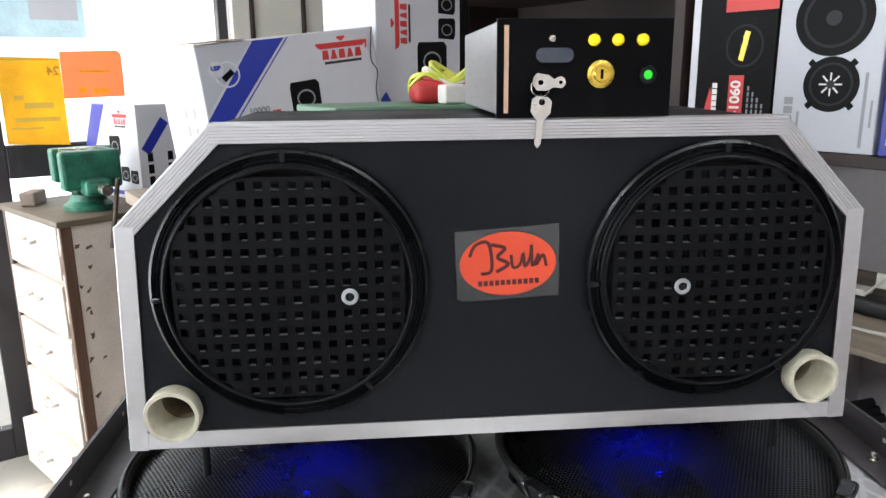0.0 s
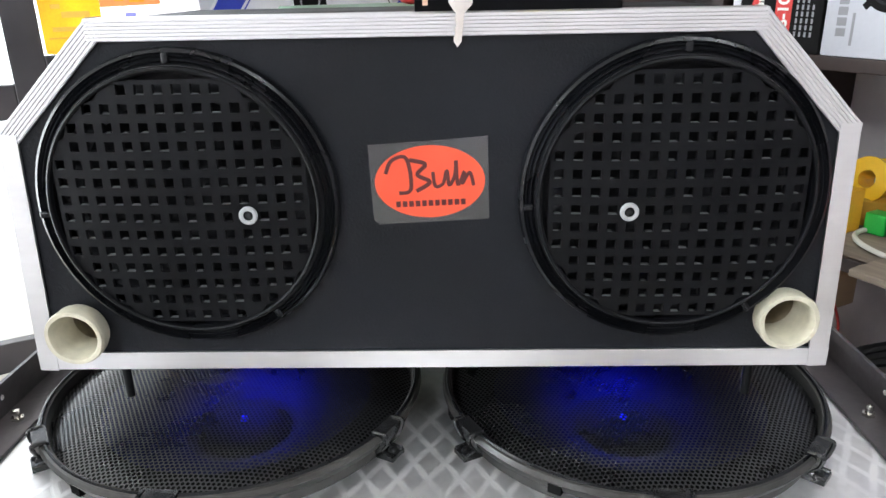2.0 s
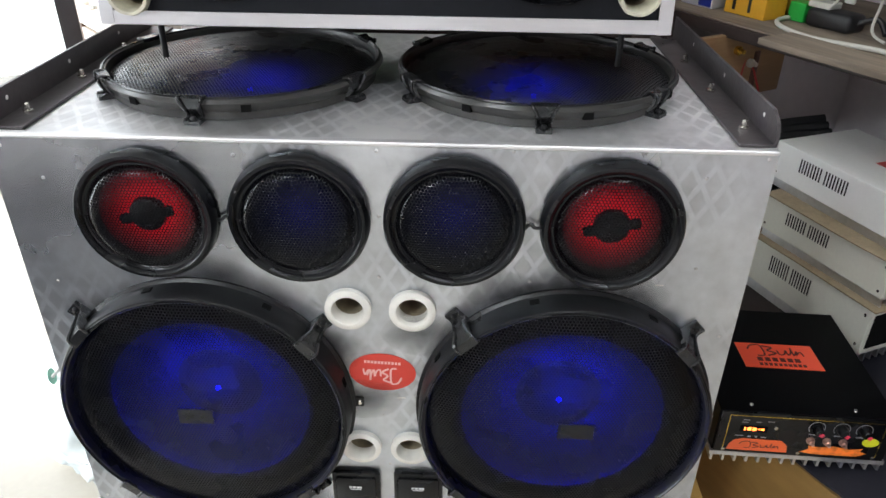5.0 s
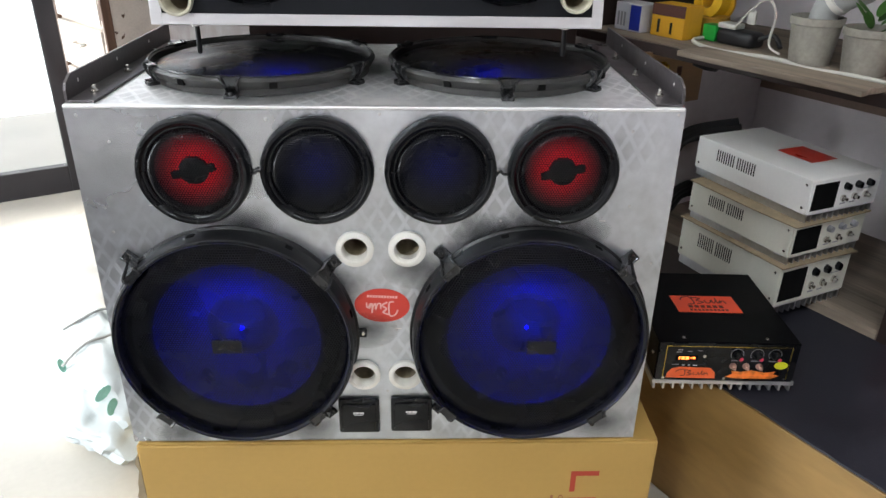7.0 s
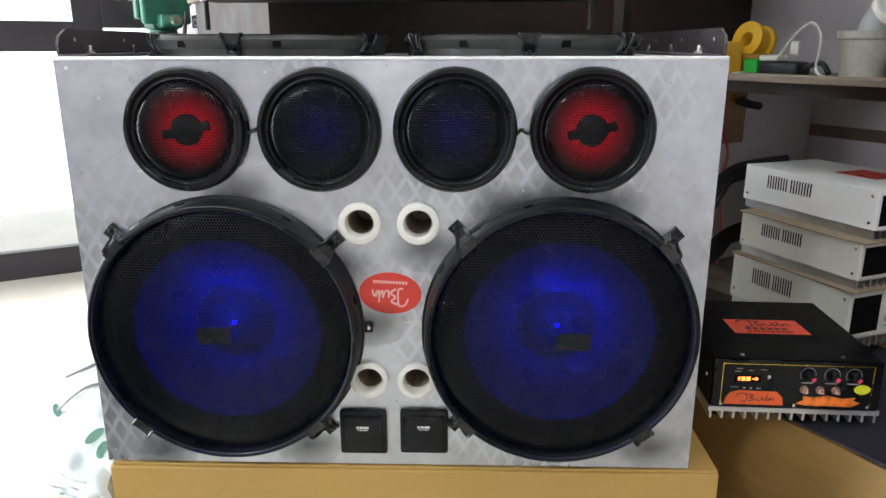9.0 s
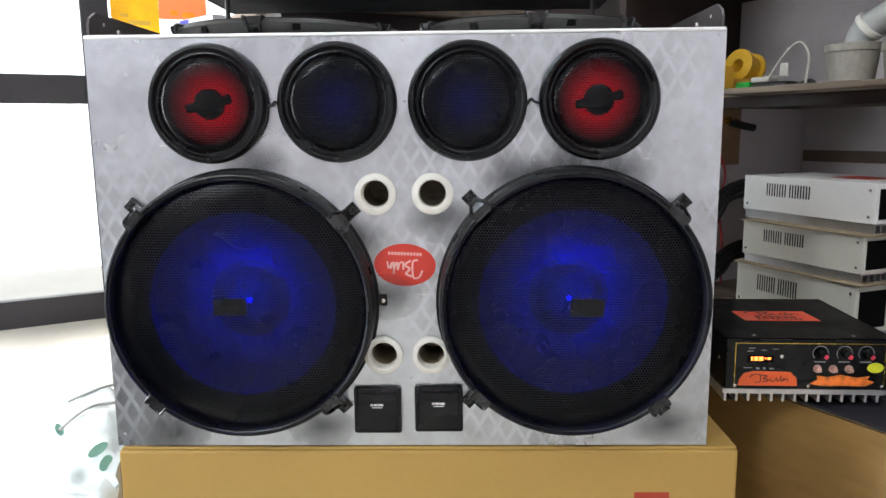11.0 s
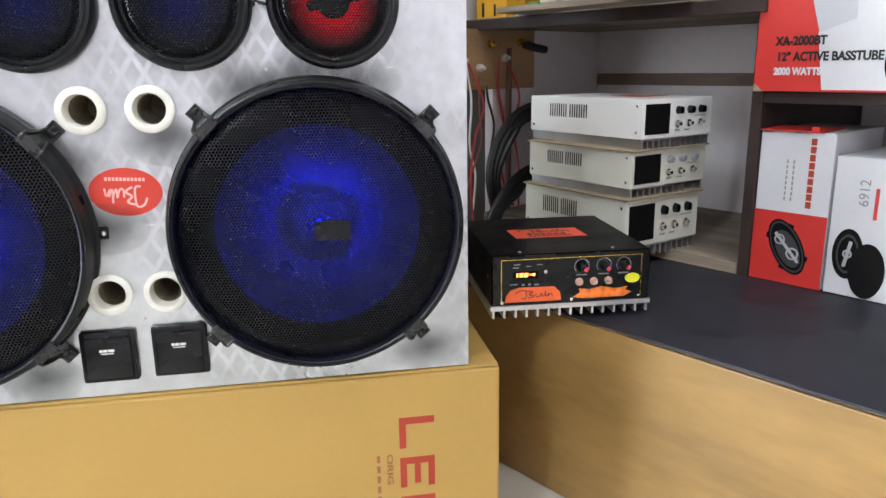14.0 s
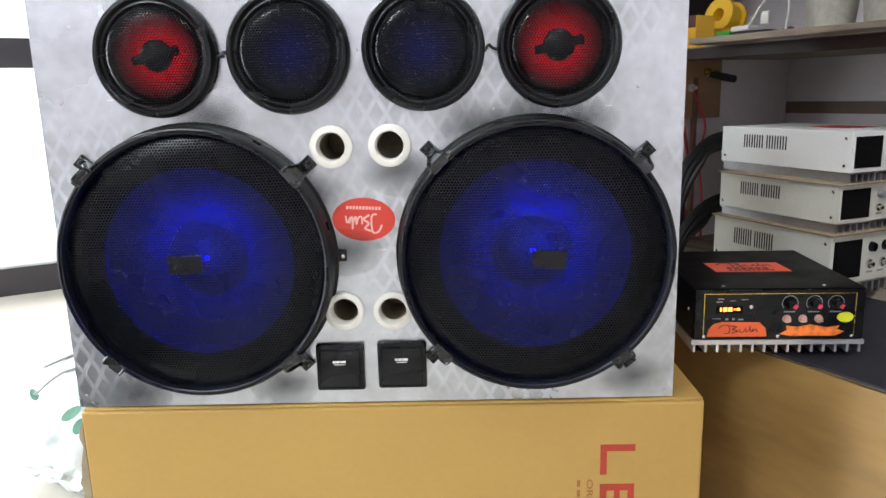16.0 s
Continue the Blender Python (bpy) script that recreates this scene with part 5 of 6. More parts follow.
# lower boxes on the counter
t, w, h = product_box("speaker_carton", 0.0 - 0.014, -0.150, 0.3612, 0.650, 0.22, CARD_WHITE, "white and red speaker carton standing on the counter")
face(t, "red_panel", box(-w / 2, w / 2, 0, 0.138, 0, 0.0005), CARD_RED, "red printed panel")
for bar in [(0.026, 0.036, 0.150 + 0.0145 * k, 0.162 + 0.0145 * k) for k in range(9)]:
    face(t, "brand_shape", bars([bar], 0, 0.0005), LOGO_RED)
face(t, "red_tab", box(0.024, 0.038, 0.290, 0.299, 0, 0.0005), CARD_RED)
for bar in [(-0.015 + 0.012 * c, -0.012 + 0.012 * c, 0.16 + 0.01 * k, 0.167 + 0.01 * k) for c in range(2) for k in range(8)]:
    face(t, "small_print", bars([bar], 0, 0.0005), INK_GREY)
face(t, "oval_picture", moved(slab(circle(0, 0, 0.030, 36, 0.056), [], 0.0006, 0.001), pose(0, 0.072, 0, 0, 0, 28)), CARD_BLACK, "printed oval speaker")
CHROME_PRINT = material("silver_print", (0.42, 0.43, 0.45), 0.4)
CHARCOAL = material("charcoal_card_print", (0.035, 0.035, 0.039), 0.45)
TILT = pose(0, 0.072, 0, 0, 0, 28)
face(t, "oval_rim", moved(slab(circle(0, 0, 0.027, 36, 0.052), [circle(0, 0, 0.0245, 36, 0.048)], 0.001, 0.0013), TILT), CHARCOAL)
face(t, "oval_cone", moved(slab(circle(0, -0.004, 0.020, 36, 0.038), [], 0.001, 0.0013), TILT), CHARCOAL)
for ox, oy, orx in ((0.005, -0.016, 0.012), (-0.006, 0.018, 0.010)):
    face(t, "tweeter_picture", moved(slab(circle(ox, oy, orx, 24), [circle(ox, oy, orx * 0.72, 24)], 0.0014, 0.0017), TILT), CHROME_PRINT)
    face(t, "tweeter_dome", moved(slab(circle(ox, oy, orx * 0.45, 16), [], 0.0014, 0.0017), TILT), CARD_BLACK)
face(t, "bridge_picture", moved(box(-0.003, 0.003, -0.036, 0.034, 0.0018, 0.002), TILT @ pose(0, 0, 0, 0, 0, 14)), CHROME_PRINT)
for oa in (40, 140, 220, 320):
    face(t, "lug_picture", moved(box(-0.005, 0.005, -0.005, 0.005, 0.0006, 0.001), TILT @ pose(0.030 * math.cos(radians(oa)), 0.050 * math.sin(radians(oa)), 0, 0, 0, oa)), CARD_BLACK)
part("torn_flap", box(-w / 2, w / 2 - 0.02, 0.0, 0.09, h, h + 0.0025, 0.001, m=pose(0, 0, 0, 1.5)), CARD_RED, t, "loose red top flap")
t, w, h = product_box("speaker_carton", -0.155, -0.33, 0.3612, 0.612, 0.22, CARD_WHITE, "white speaker carton with oval speakers printed on it")
writing("model_number", "6912", 0.024, FRONT @ pose(-0.035, 0.19, 0.0008, 0, 0, 90), INK_GREY, t)
face(t, "red_line", bars([(-0.018, -0.012, 0.145, 0.20)], 0, 0.0005), CARD_RED)
face(t, "oval_picture", slab(circle(-0.052, 0.078, 0.026, 32, 0.046), [], 0, 0.0008), CARD_BLACK, "printed oval speaker")
face(t, "oval_cone", slab(circle(-0.052, 0.078, 0.019, 32, 0.036), [circle(-0.052, 0.078, 0.016, 32, 0.031)], 0.0008, 0.0011), CHARCOAL)
face(t, "bridge_picture", moved(box(-0.003, 0.003, -0.024, 0.024, 0.0011, 0.0014), pose(-0.052, 0.078, 0, 0, 0, -10)), CHROME_PRINT)
face(t, "tweeter_picture", slab(circle(-0.052, 0.078, 0.008, 20), [circle(-0.052, 0.078, 0.005, 20)], 0.0015, 0.0018), CHROME_PRINT)
face(t, "oval_picture", slab(circle(-0.018, 0.052, 0.030, 32, 0.05), [], 0.0009, 0.0014), CARD_BLACK, "printed oval speaker")
face(t, "oval_picture", slab(circle(0.05, 0.06, 0.030, 32, 0.05), [], 0.0, 0.0008), CARD_BLACK, "printed oval speaker")
# red subwoofer carton above
t, w, h = product_box("subwoofer_carton", -0.004, -0.46, 0.7225, 1.10, 0.30, CARD_RED, "red and white bass tube carton on the shelf", d=-0.03)
face(t, "white_panel", prism([(-0.105, 0.004), (w / 2 - 0.002, 0.004), (w / 2 - 0.002, h - 0.01), (-0.06, h - 0.01), (-0.062, 0.20), (-0.12, 0.10)], 0, 0.0005), CARD_WHITE, "pale printed panel")
face(t, "grey_facet", prism([(-0.062, 0.2), (-0.06, 0.12), (-0.118, 0.10), (-0.15, 0.21), (-0.12, 0.26)], 0.0005, 0.0008), CARD_GREY)
face(t, "red_facet", prism([(0.0, 0.17), (0.09, 0.19), (0.10, 0.3), (-0.04, 0.3)], 0.0005, 0.0008), CARD_RED)
for txt, x, z, sz in (("XA-2000BT", -0.148, 0.087, 0.021), ("12\" ACTIVE BASSTUBE", -0.100, 0.060, 0.021), ("2000 WATTS", -0.150, 0.035, 0.017)):
    writing("writing", txt, sz, FRONT @ pose(x, z, 0.0012), INK_BLACK if txt[0] != "2" else CARD_WHITE, t, 0.0008, 0.86)
face(t, "speaker_picture", slab(circle(0.06, 0.05, 0.07, 40), [], 0.0008, 0.0012), CARD_BLACK, "printed picture of a black tube")
face(t, "worn_corner", prism([(-w / 2, 0), (-w / 2 + 0.018, 0), (-w / 2 + 0.006, 0.012), (-w / 2, 0.014)], 0.0003, 0.0006), KRAFT_RAW)

# boxes on the upper shelf
t, w, h = product_box("component_box", 0.985, 0.785, 1.2325, 1.60, 0.12, CARD_BLACK, "black and red clear-fronted speaker box on the shelf")
face(t, "red_panel", box(-0.02, w / 2, 0.275, h - 0.005, 0, 0.0006), CARD_RED, "red printed panel")
face(t, "side_strip", box(-w / 2, -w / 2 + 0.018, 0.0, h, 0, 0.0008), CARD_WHITE, "white side strip")
round_speaker_print(t, 0.03, 0.205, 0.056, 0.056)
face(t, "gold_bar", moved(box(-0.006, 0.006, -0.03, 0.03, 0.001, 0.0014), pose(0.03, 0.205, 0, 0, 0, -12)), GOLD)
face(t, "red_block", box(0.0, 0.035, 0.02, 0.145, 0, 0.0006), CARD_RED)
writing("model_number", "S-1060", 0.032, FRONT @ pose(0.018, 0.09, 0.001, 0, 0, 90), INK_WHITE, t, 0.0008)
for bar in [(-0.040, -0.028, 0.04 + 0.013 * k, 0.051 + 0.013 * k) for k in range(7)]:
    face(t, "brand_shape", bars([bar], 0, 0.0006), INK_WHITE)
face(t, "brand_flash", prism([(-0.055, 0.035), (-0.042, 0.03), (-0.036, 0.09), (-0.046, 0.12), (-0.058, 0.07)], 0, 0.0005), CARD_RED)
for bar in [(0.045 + 0.011 * c, 0.049 + 0.011 * c, 0.03 + 0.012 * k, 0.039 + 0.012 * k) for c in range(4) for k in range(8 - c)]:
    face(t, "small_print", bars([bar], 0, 0.0005), INK_GREY)
# carton coloured grey to carry the shade under the shelf above
t, w, h = product_box("speaker_carton", 0.78, 0.575, 1.2325, 1.62, 0.16, CARD_GREY, "white speaker carton, greyed for shelf shade, with round black speakers printed on it")
round_speaker_print(t, 0.005, 0.25, 0.075, 0.07)
round_speaker_print(t, 0.012, 0.128, 0.054, 0.052)
for a in range(0, 360, 45):
    face(t, "spoke_picture", moved(box(0.008, 0.022, -0.0015, 0.0015, 0.0012, 0.0015), pose(0.012, 0.128, 0, 0, 0, a)), INK_WHITE)
for a in (45, 135, 225, 315):
    face(t, "lug_picture", moved(box(0.05, 0.062, -0.006, 0.006, 0.0, 0.0008), pose(0.012, 0.128, 0, 0, 0, a)), CARD_BLACK)
for bar in [(-0.078, -0.060, 0.035 + 0.018 * k, 0.049 + 0.018 * k) for k in range(4)]:
    face(t, "brand_shape", bars([bar], 0, 0.0006), INK_GREY)
for bar in [(-0.05, -0.045, 0.02, 0.075), (0.075, 0.081, 0.012, 0.15), (0.09, 0.094, 0.05, 0.10)]:
    face(t, "small_print", bars([bar], 0, 0.0005), INK_GREY)
t, w, h = product_box("speaker_carton", 0.565, 0.36, 1.2325, 1.58, 0.16, CARD_BLUE, "blue and white speaker carton")
face(t, "white_panel", box(-w / 2 + 0.012, w / 2, 0.02, h - 0.02, 0, 0.0006), CARD_WHITE, "white printed panel")

# power supplies stacked in the niche
for k, (mat, px, py, z, ang, wide, deep, tall) in enumerate(((PSU_CREAM, 0.966, 0.847, 0.3845, 23.5, 0.225, 0.310, 1.19), (PSU_CREAM, 0.974, 0.850, 0.5121, 24, 0.230, 0.305, 0.90), (PSU_WHITE, 0.996, 0.859, 0.6086, 22, 0.208, 0.345, 0.94))):
    place = pose(px, py, z, 0, 0, ang) @ Matrix.Diagonal((wide / 0.26, deep / 0.352, tall, 1))
    ps = thing("power_supply", place, ("white" if k == 2 else "cream") + " steel power supply unit stacked in the niche", "power supply", "stacked power supplies")
    part("heatsink_plate", box(0.004, 0.256, 0.004, 0.350, 0.017, 0.020), ALU_DULL, ps)
    for i in range(13):
        part("heatsink_fin", box(0.006 + i * 0.0205, 0.0105 + i * 0.0205, 0.004, 0.348, 0.0, 0.0168), ALU_DULL, ps)
    part("case", box(0.0, 0.26, 0.002, 0.352, 0.0205, 0.104, 0.0015), mat, ps)
    part("front_panel", box(0.002, 0.258, 0.0, 0.0018, 0.022, 0.1025), mat, ps)
    part("display", moved(box(0.010, 0.098, 0.030, 0.094, 0, 0.0012, 0.0004), FRONT), DARK_HOLE, ps, "dark display window")
    for i in range(3):
        x = 0.128 + i * 0.043
        part("knob", moved(lathe([(0, 0.013), (0.0075, 0.012), (0.0088, 0.002), (0.0088, 0.0002)], 20), pose(x, 0, 0.079, 90)), INK_GREY if k == 1 else BLACK_PLASTIC, ps, smooth=True)
        part("post", moved(lathe([(0, 0.014), (0.004, 0.014), (0.005, 0.006), (0.008, 0.005), (0.008, 0.0002)], 14), pose(x - 0.004, 0, 0.050, 90)), STEEL, ps, smooth=True)
    for bar in ((0.12, 0.14, 0.034, 0.037), (0.155, 0.175, 0.034, 0.037), (0.195, 0.235, 0.064, 0.066)):
        part("caption", moved(bars([bar], 0, 0.0004), FRONT), INK_GREY, ps)
    for i in range(16):
        y = 0.16 + i * 0.0075 + (0.006 if i > 7 else 0)
        part("vent_slot", box(-0.0006, 0.0008, y, y + 0.0032, 0.058, 0.088), DARK_HOLE, ps)
    for y, zz in ((0.015, 0.035), (0.34, 0.035), (0.015, 0.09)):
        part("screw", moved(lathe([(0, 0.0016), (0.003, 0.001), (0.0034, 0.0002)], 10), pose(0, y, zz, 0, -90)), STEEL, ps)
    if k == 2:
        part("top_label", box(0.115, 0.215, 0.09, 0.19, 0.1042, 0.1048), RED_STICKER, ps, "red label on the cover")
    if k < 2:
        sh = box(-0.007, 0.264, -0.010, 0.358, 0.1042, 0.1070, 0.0006)
        bmesh.ops.subdivide_edges(sh, edges=list(sh.edges), cuts=4, use_grid_fill=True)
        for v in sh.verts:
            v.co += Vector((noise.noise(v.co * 25 + Vector((k, 0, 0))), noise.noise(v.co * 25 + Vector((0, 5, k))), 0)) * 0.006
        whole("cardboard_sheet", sh, KRAFT_RAW, "torn cardboard sheet between the power supplies", "cardboard", place, group="cardboard sheets")

# cables and taps on the niche side
def hang(name, pts, r, mat, label, category="cable", group="hanging cables"):
    return whole(name, tube([(OU + d, OV + s, z) for d, s, z in pts], r, 8), mat, label, category, ROOM, group=group, smooth=True)


for i in range(3):
    o = 0.013 * i
    hang("black_cable", [(0.16, 0.58 - o, 0.69 - o), (0.05, 0.64, 0.668 - o), (-0.025 + o, 0.645, 0.625 - o), (-0.068 + o, 0.645, 0.565 - o), (-0.078 + o, 0.65, 0.49), (-0.05 + o, 0.66, 0.41)], 0.011, CABLE_BLACK, "thick black rubber cable looped behind the power supplies")
for i in range(3):
    o = 0.014 * i
    hang("black_cable", [(0.18, 0.58 - o, 0.53 - o), (0.06, 0.63, 0.512 - o), (-0.02 + o, 0.635, 0.475 - o), (-0.07 + o, 0.64, 0.415), (-0.085 + o, 0.65, 0.37)], 0.011, CABLE_BLACK, "thick black rubber cable looped behind the power supplies")
hang("thin_cable", [(-0.13, 0.725, 0.80), (-0.125, 0.70, 0.70), (-0.145, 0.69, 0.62), (-0.12, 0.69, 0.52), (-0.13, 0.69, 0.42)], 0.0024, CABLE_BLACK, "thin black cable hanging on the niche side")
hang("pale_cable", [(-0.10, 0.725, 0.82), (-0.095, 0.70, 0.70), (-0.11, 0.69, 0.58), (-0.09, 0.69, 0.50), (-0.10, 0.69, 0.41)], 0.0028, CABLE_WHITE, "thin pale cable hanging on the niche side")
hang("red_cable", [(-0.08, 0.725, 0.78), (-0.06, 0.69, 0.68), (-0.09, 0.69, 0.60), (-0.115, 0.68, 0.50), (-0.10, 0.69, 0.38)], 0.0026, CABLE_RED, "thin red cable hanging on the niche side")
hang("red_cable", [(-0.045, 0.725, 0.75), (-0.075, 0.69, 0.66), (-0.07, 0.69, 0.58), (-0.13, 0.68, 0.47), (-0.12, 0.69, 0.40)], 0.0022, material("brown_cable", (0.22, 0.08, 0.05), 0.5), "thin brown cable hanging on the niche side")
hang("red_cable", [(0.04, 0.735, 0.83), (0.03, 0.73, 0.72), (0.05, 0.725, 0.60), (0.03, 0.72, 0.50), (0.06, 0.70, 0.40)], 0.004, CABLE_RED, "thin red cable hanging on the niche side")
hang("red_cable", [(0.06, 0.735, 0.80), (0.08, 0.70, 0.70), (0.05, 0.69, 0.62), (0.07, 0.69, 0.5), (0.06, 0.68, 0.40)], 0.0028, CABLE_RED, "thin red cable hanging on the niche side")
hang("thin_cable", [(0.00, 0.745, 0.80), (-0.01, 0.73, 0.70), (0.02, 0.735, 0.62), (0.0, 0.73, 0.52), (0.02, 0.72, 0.40)], 0.003, CABLE_BLACK, "thin black cable hanging on the niche side")
hang("brown_pipe", [(0.07, 0.73, 0.384), (0.07, 0.73, 0.60), (0.07, 0.73, 0.82)], 0.008, material("rust_brown", (0.12, 0.05, 0.035), 0.6, 0, 0.3, 30), "rust-brown upright rod on the niche side", "rod")
tap = thing("switch_board", ROOM @ pose(OU + 0.03, NV1 - 0.004, 0.80), "wooden board with brass screws and terminals by the niche", "switch board")
part("board", box(-0.19, 0.14, -0.016, 0.0, -0.085, 0.067, 0.002), wood("tan_ply", (0.33, 0.20, 0.10), 0.5), tap)
for d, z in ((-0.155, 0.02), (-0.13, -0.01), (-0.07, -0.03), (-0.03, 0.03), (0.02, -0.005), (0.08, 0.035), (0.11, 0.03)):
    part("terminal", moved(lathe([(0, 0.022), (0.005, 0.022), (0.006, 0.010), (0.010, 0.009), (0.010, 0)], 16), pose(d, -0.0165, z, 90)), GOLD if z > 0.02 else CABLE_WHITE, tap, smooth=True)
part("wire_stub", tube([(0.08, -0.03, 0.03), (0.10, -0.06, 0.02), (0.13, -0.065, 0.015)], 0.010, 8), CABLE_BLACK, tap, smooth=True)

# things on the long shelf
SZ = 0.8925
t, w, h = product_box("yellow_box", 0.83, 0.715, SZ, SZ + 0.085, 0.07, CARD_YELLOW, "small yellow and brown box on the shelf", d=0.045)
face(t, "brown_top", box(-w / 2, w / 2, 0.055, h, 0, 0.0006), material("brown_print", (0.12, 0.05, 0.04), 0.5), t and "")
face(t, "figure", bars([(-0.035, -0.026, 0.01, 0.045)], 0, 0.0005), INK_BLACK)
face(t, "figure", bars([(0.01, 0.018, 0.01, 0.04)], 0, 0.0005), INK_BLACK)
t, w, h = product_box("blue_box", 0.955, 0.855, SZ, SZ + 0.075, 0.07, CARD_WHITE, "small white and blue box on the shelf", d=0.03)
face(t, "blue_panel", box(0.008, w / 2 - 0.003, 0.004, h - 0.004, 0, 0.0006), CARD_BLUE, "blue printed panel")
for bar in [(-0.04 + 0.012 * k, -0.033 + 0.012 * k, 0.012, 0.05) for k in range(3)]:
    face(t, "small_print", bars([bar], 0, 0.0005), INK_GREY)
whole("yellow_reel", moved(lathe([(0.018, -0.03), (0.046, -0.03), (0.046, -0.022), (0.036, -0.02), (0.036, 0.02), (0.046, 0.022), (0.046, 0.03), (0.018, 0.03), (0.018, -0.03)], 32), shelf(0.745, 0.19, SZ + 0.085) @ pose(0, 0, 0, 78, 0, 0)), YELLOW, "yellow plastic reel behind the small box", "reel", smooth=True)
whole("reel_jar", lathe([(0, 0), (0.046, 0), (0.048, 0.01), (0.047, 0.05), (0.04, 0.055), (0, 0.055)], 28), material("amber_plastic", (0.55, 0.30, 0.04), 0.3), "amber plastic tub under the yellow reel", "tub", shelf(0.745, 0.19, SZ), smooth=True)
ad = thing("power_adapter", shelf(0.60, 0.13, SZ), "black adapter with a bright green plug and white cable", "adapter")
bm = box(-0.055, 0.055, -0.03, 0.03, 0, 0.038, 0.012, seg=3)
part("body", bm, CABLE_BLACK, ad, smooth=True)
part("green_plug", box(-0.105, -0.062, -0.022, 0.016, 0, 0.042, 0.004), GREEN_PLUG, ad, "bright green connector")
part("white_block", box(-0.06, -0.005, -0.02, 0.02, 0.0385, 0.052, 0.003), CABLE_WHITE, ad)
part("black_tail", tube([(0.05, 0, 0.02), (0.09, 0.01, 0.035), (0.12, 0.0, 0.012)], 0.006, 8), CABLE_BLACK, ad, smooth=True)
part("pin", moved(box(-0.012, 0.012, -0.004, 0.004, 0.052, 0.085, 0.003), pose(0.01, 0.02, 0)), CABLE_WHITE, ad)
whole("white_cable", tube([shelf(s, d, SZ + z).translation for s, d, z in ((0.66, 0.20, 0.006), (0.70, 0.10, 0.006), (0.66, 0.03, 0.006), (0.55, -0.005, 0.006), (0.42, 0.03, 0.006), (0.33, 0.0, 0.006), (0.20, 0.02, 0.006), (0.08, 0.0, 0.006))], 0.005, 8), CABLE_WHITE, "white mains cable lying along the shelf", "cable", smooth=True)
whole("thin_white_lead", tube([shelf(s, d, SZ + z).translation for s, d, z in ((0.60, 0.10, 0.045), (0.55, 0.09, 0.10), (0.51, 0.09, 0.125), (0.49, 0.10, 0.09), (0.50, 0.11, 0.02), (0.46, 0.10, 0.004))], 0.003, 6), CABLE_WHITE, "thin white lead arching over the adapter", "cable", smooth=True)
for s, d, r, hh in ((0.372, 0.085, 0.056, 0.105), (0.245, 0.09, 0.056, 0.098)):
    pt = thing("plant_pot", shelf(s, d, SZ), "grey-white plastic pot on the shelf", "pot", "pots")
    part("pot", lathe([(0, 0), (r * 0.78, 0), (r * 0.80, 0.004), (r * 0.96, hh - 0.018), (r * 1.03, hh - 0.016), (r * 1.04, hh), (r * 0.97, hh), (r * 0.93, hh - 0.02), (r * 0.75, 0.01), (0, 0.01)], 36), POT, pt, smooth=True)
part("soil", lathe([(0, 0.072), (0.05, 0.07)], 24), material("dark_soil", (0.03, 0.025, 0.02), 0.9), pt)
for k in range(9):
    a = k * 2.4
    part("leaf", moved(slab(circle(0.03, 0, 0.026, 10, 0.010), [], 0, 0.0006), pose(0.01 * math.cos(a), 0.01 * math.sin(a), 0.085 + 0.005 * k, 0, -35 - 3 * (k % 5), math.degrees(a))), LEAF, pt)
hs = thing("grey_hose", shelf(0.34, 0.10, SZ), "pale grey bent corrugated pipe resting in the pot", "pipe")
pts = [(-0.035, 0, 0.02), (-0.03, 0, 0.10), (-0.015, 0.0, 0.135), (0.02, 0.0, 0.155), (0.06, 0.0, 0.175), (0.085, 0, 0.215)]
part("pipe", tube(pts, 0.030, 20), PIPE_GREY, hs, smooth=True)
part("collar", moved(lathe([(0.030, -0.008), (0.036, -0.006), (0.036, 0.006), (0.030, 0.008)], 28), pose(-0.006, 0, 0.143, 0, 52)), PVC_WHITE, hs, smooth=True)

# ---- the bench behind, with cartons ----
bench = thing("back_bench", ROOM, "plain brown wooden storage bench behind the speakers", "bench")
part("top", box(0.36, 1.34, 1.03, 1.87, 1.09, 1.12, 0.003), SHELF_WOOD, bench)
part("carcass", box(0.38, 1.32, 1.05, 1.85, 0, 1.0895), BROWN_WOOD, bench)


def loud_picture(t, x, z, s):
    face(t, "speaker_picture", prism([(x - s, z - s * 0.9), (x + s * 0.8, z - s), (x + s, z - s * 0.6), (x + s, z + s * 0.75), (x + s * 0.8, z + s), (x - s * 0.9, z + s * 0.95), (x - s, z + s * 0.7)], 0, 0.0006), CARD_BLACK, "printed picture of a loudspeaker")
    face(t, "cone_picture", slab(circle(x, z - s * 0.1, s * 0.62, 24, s * 0.55), [circle(x, z - s * 0.1, s * 0.52, 24, s * 0.45)], 0.0006, 0.0009), INK_GREY)


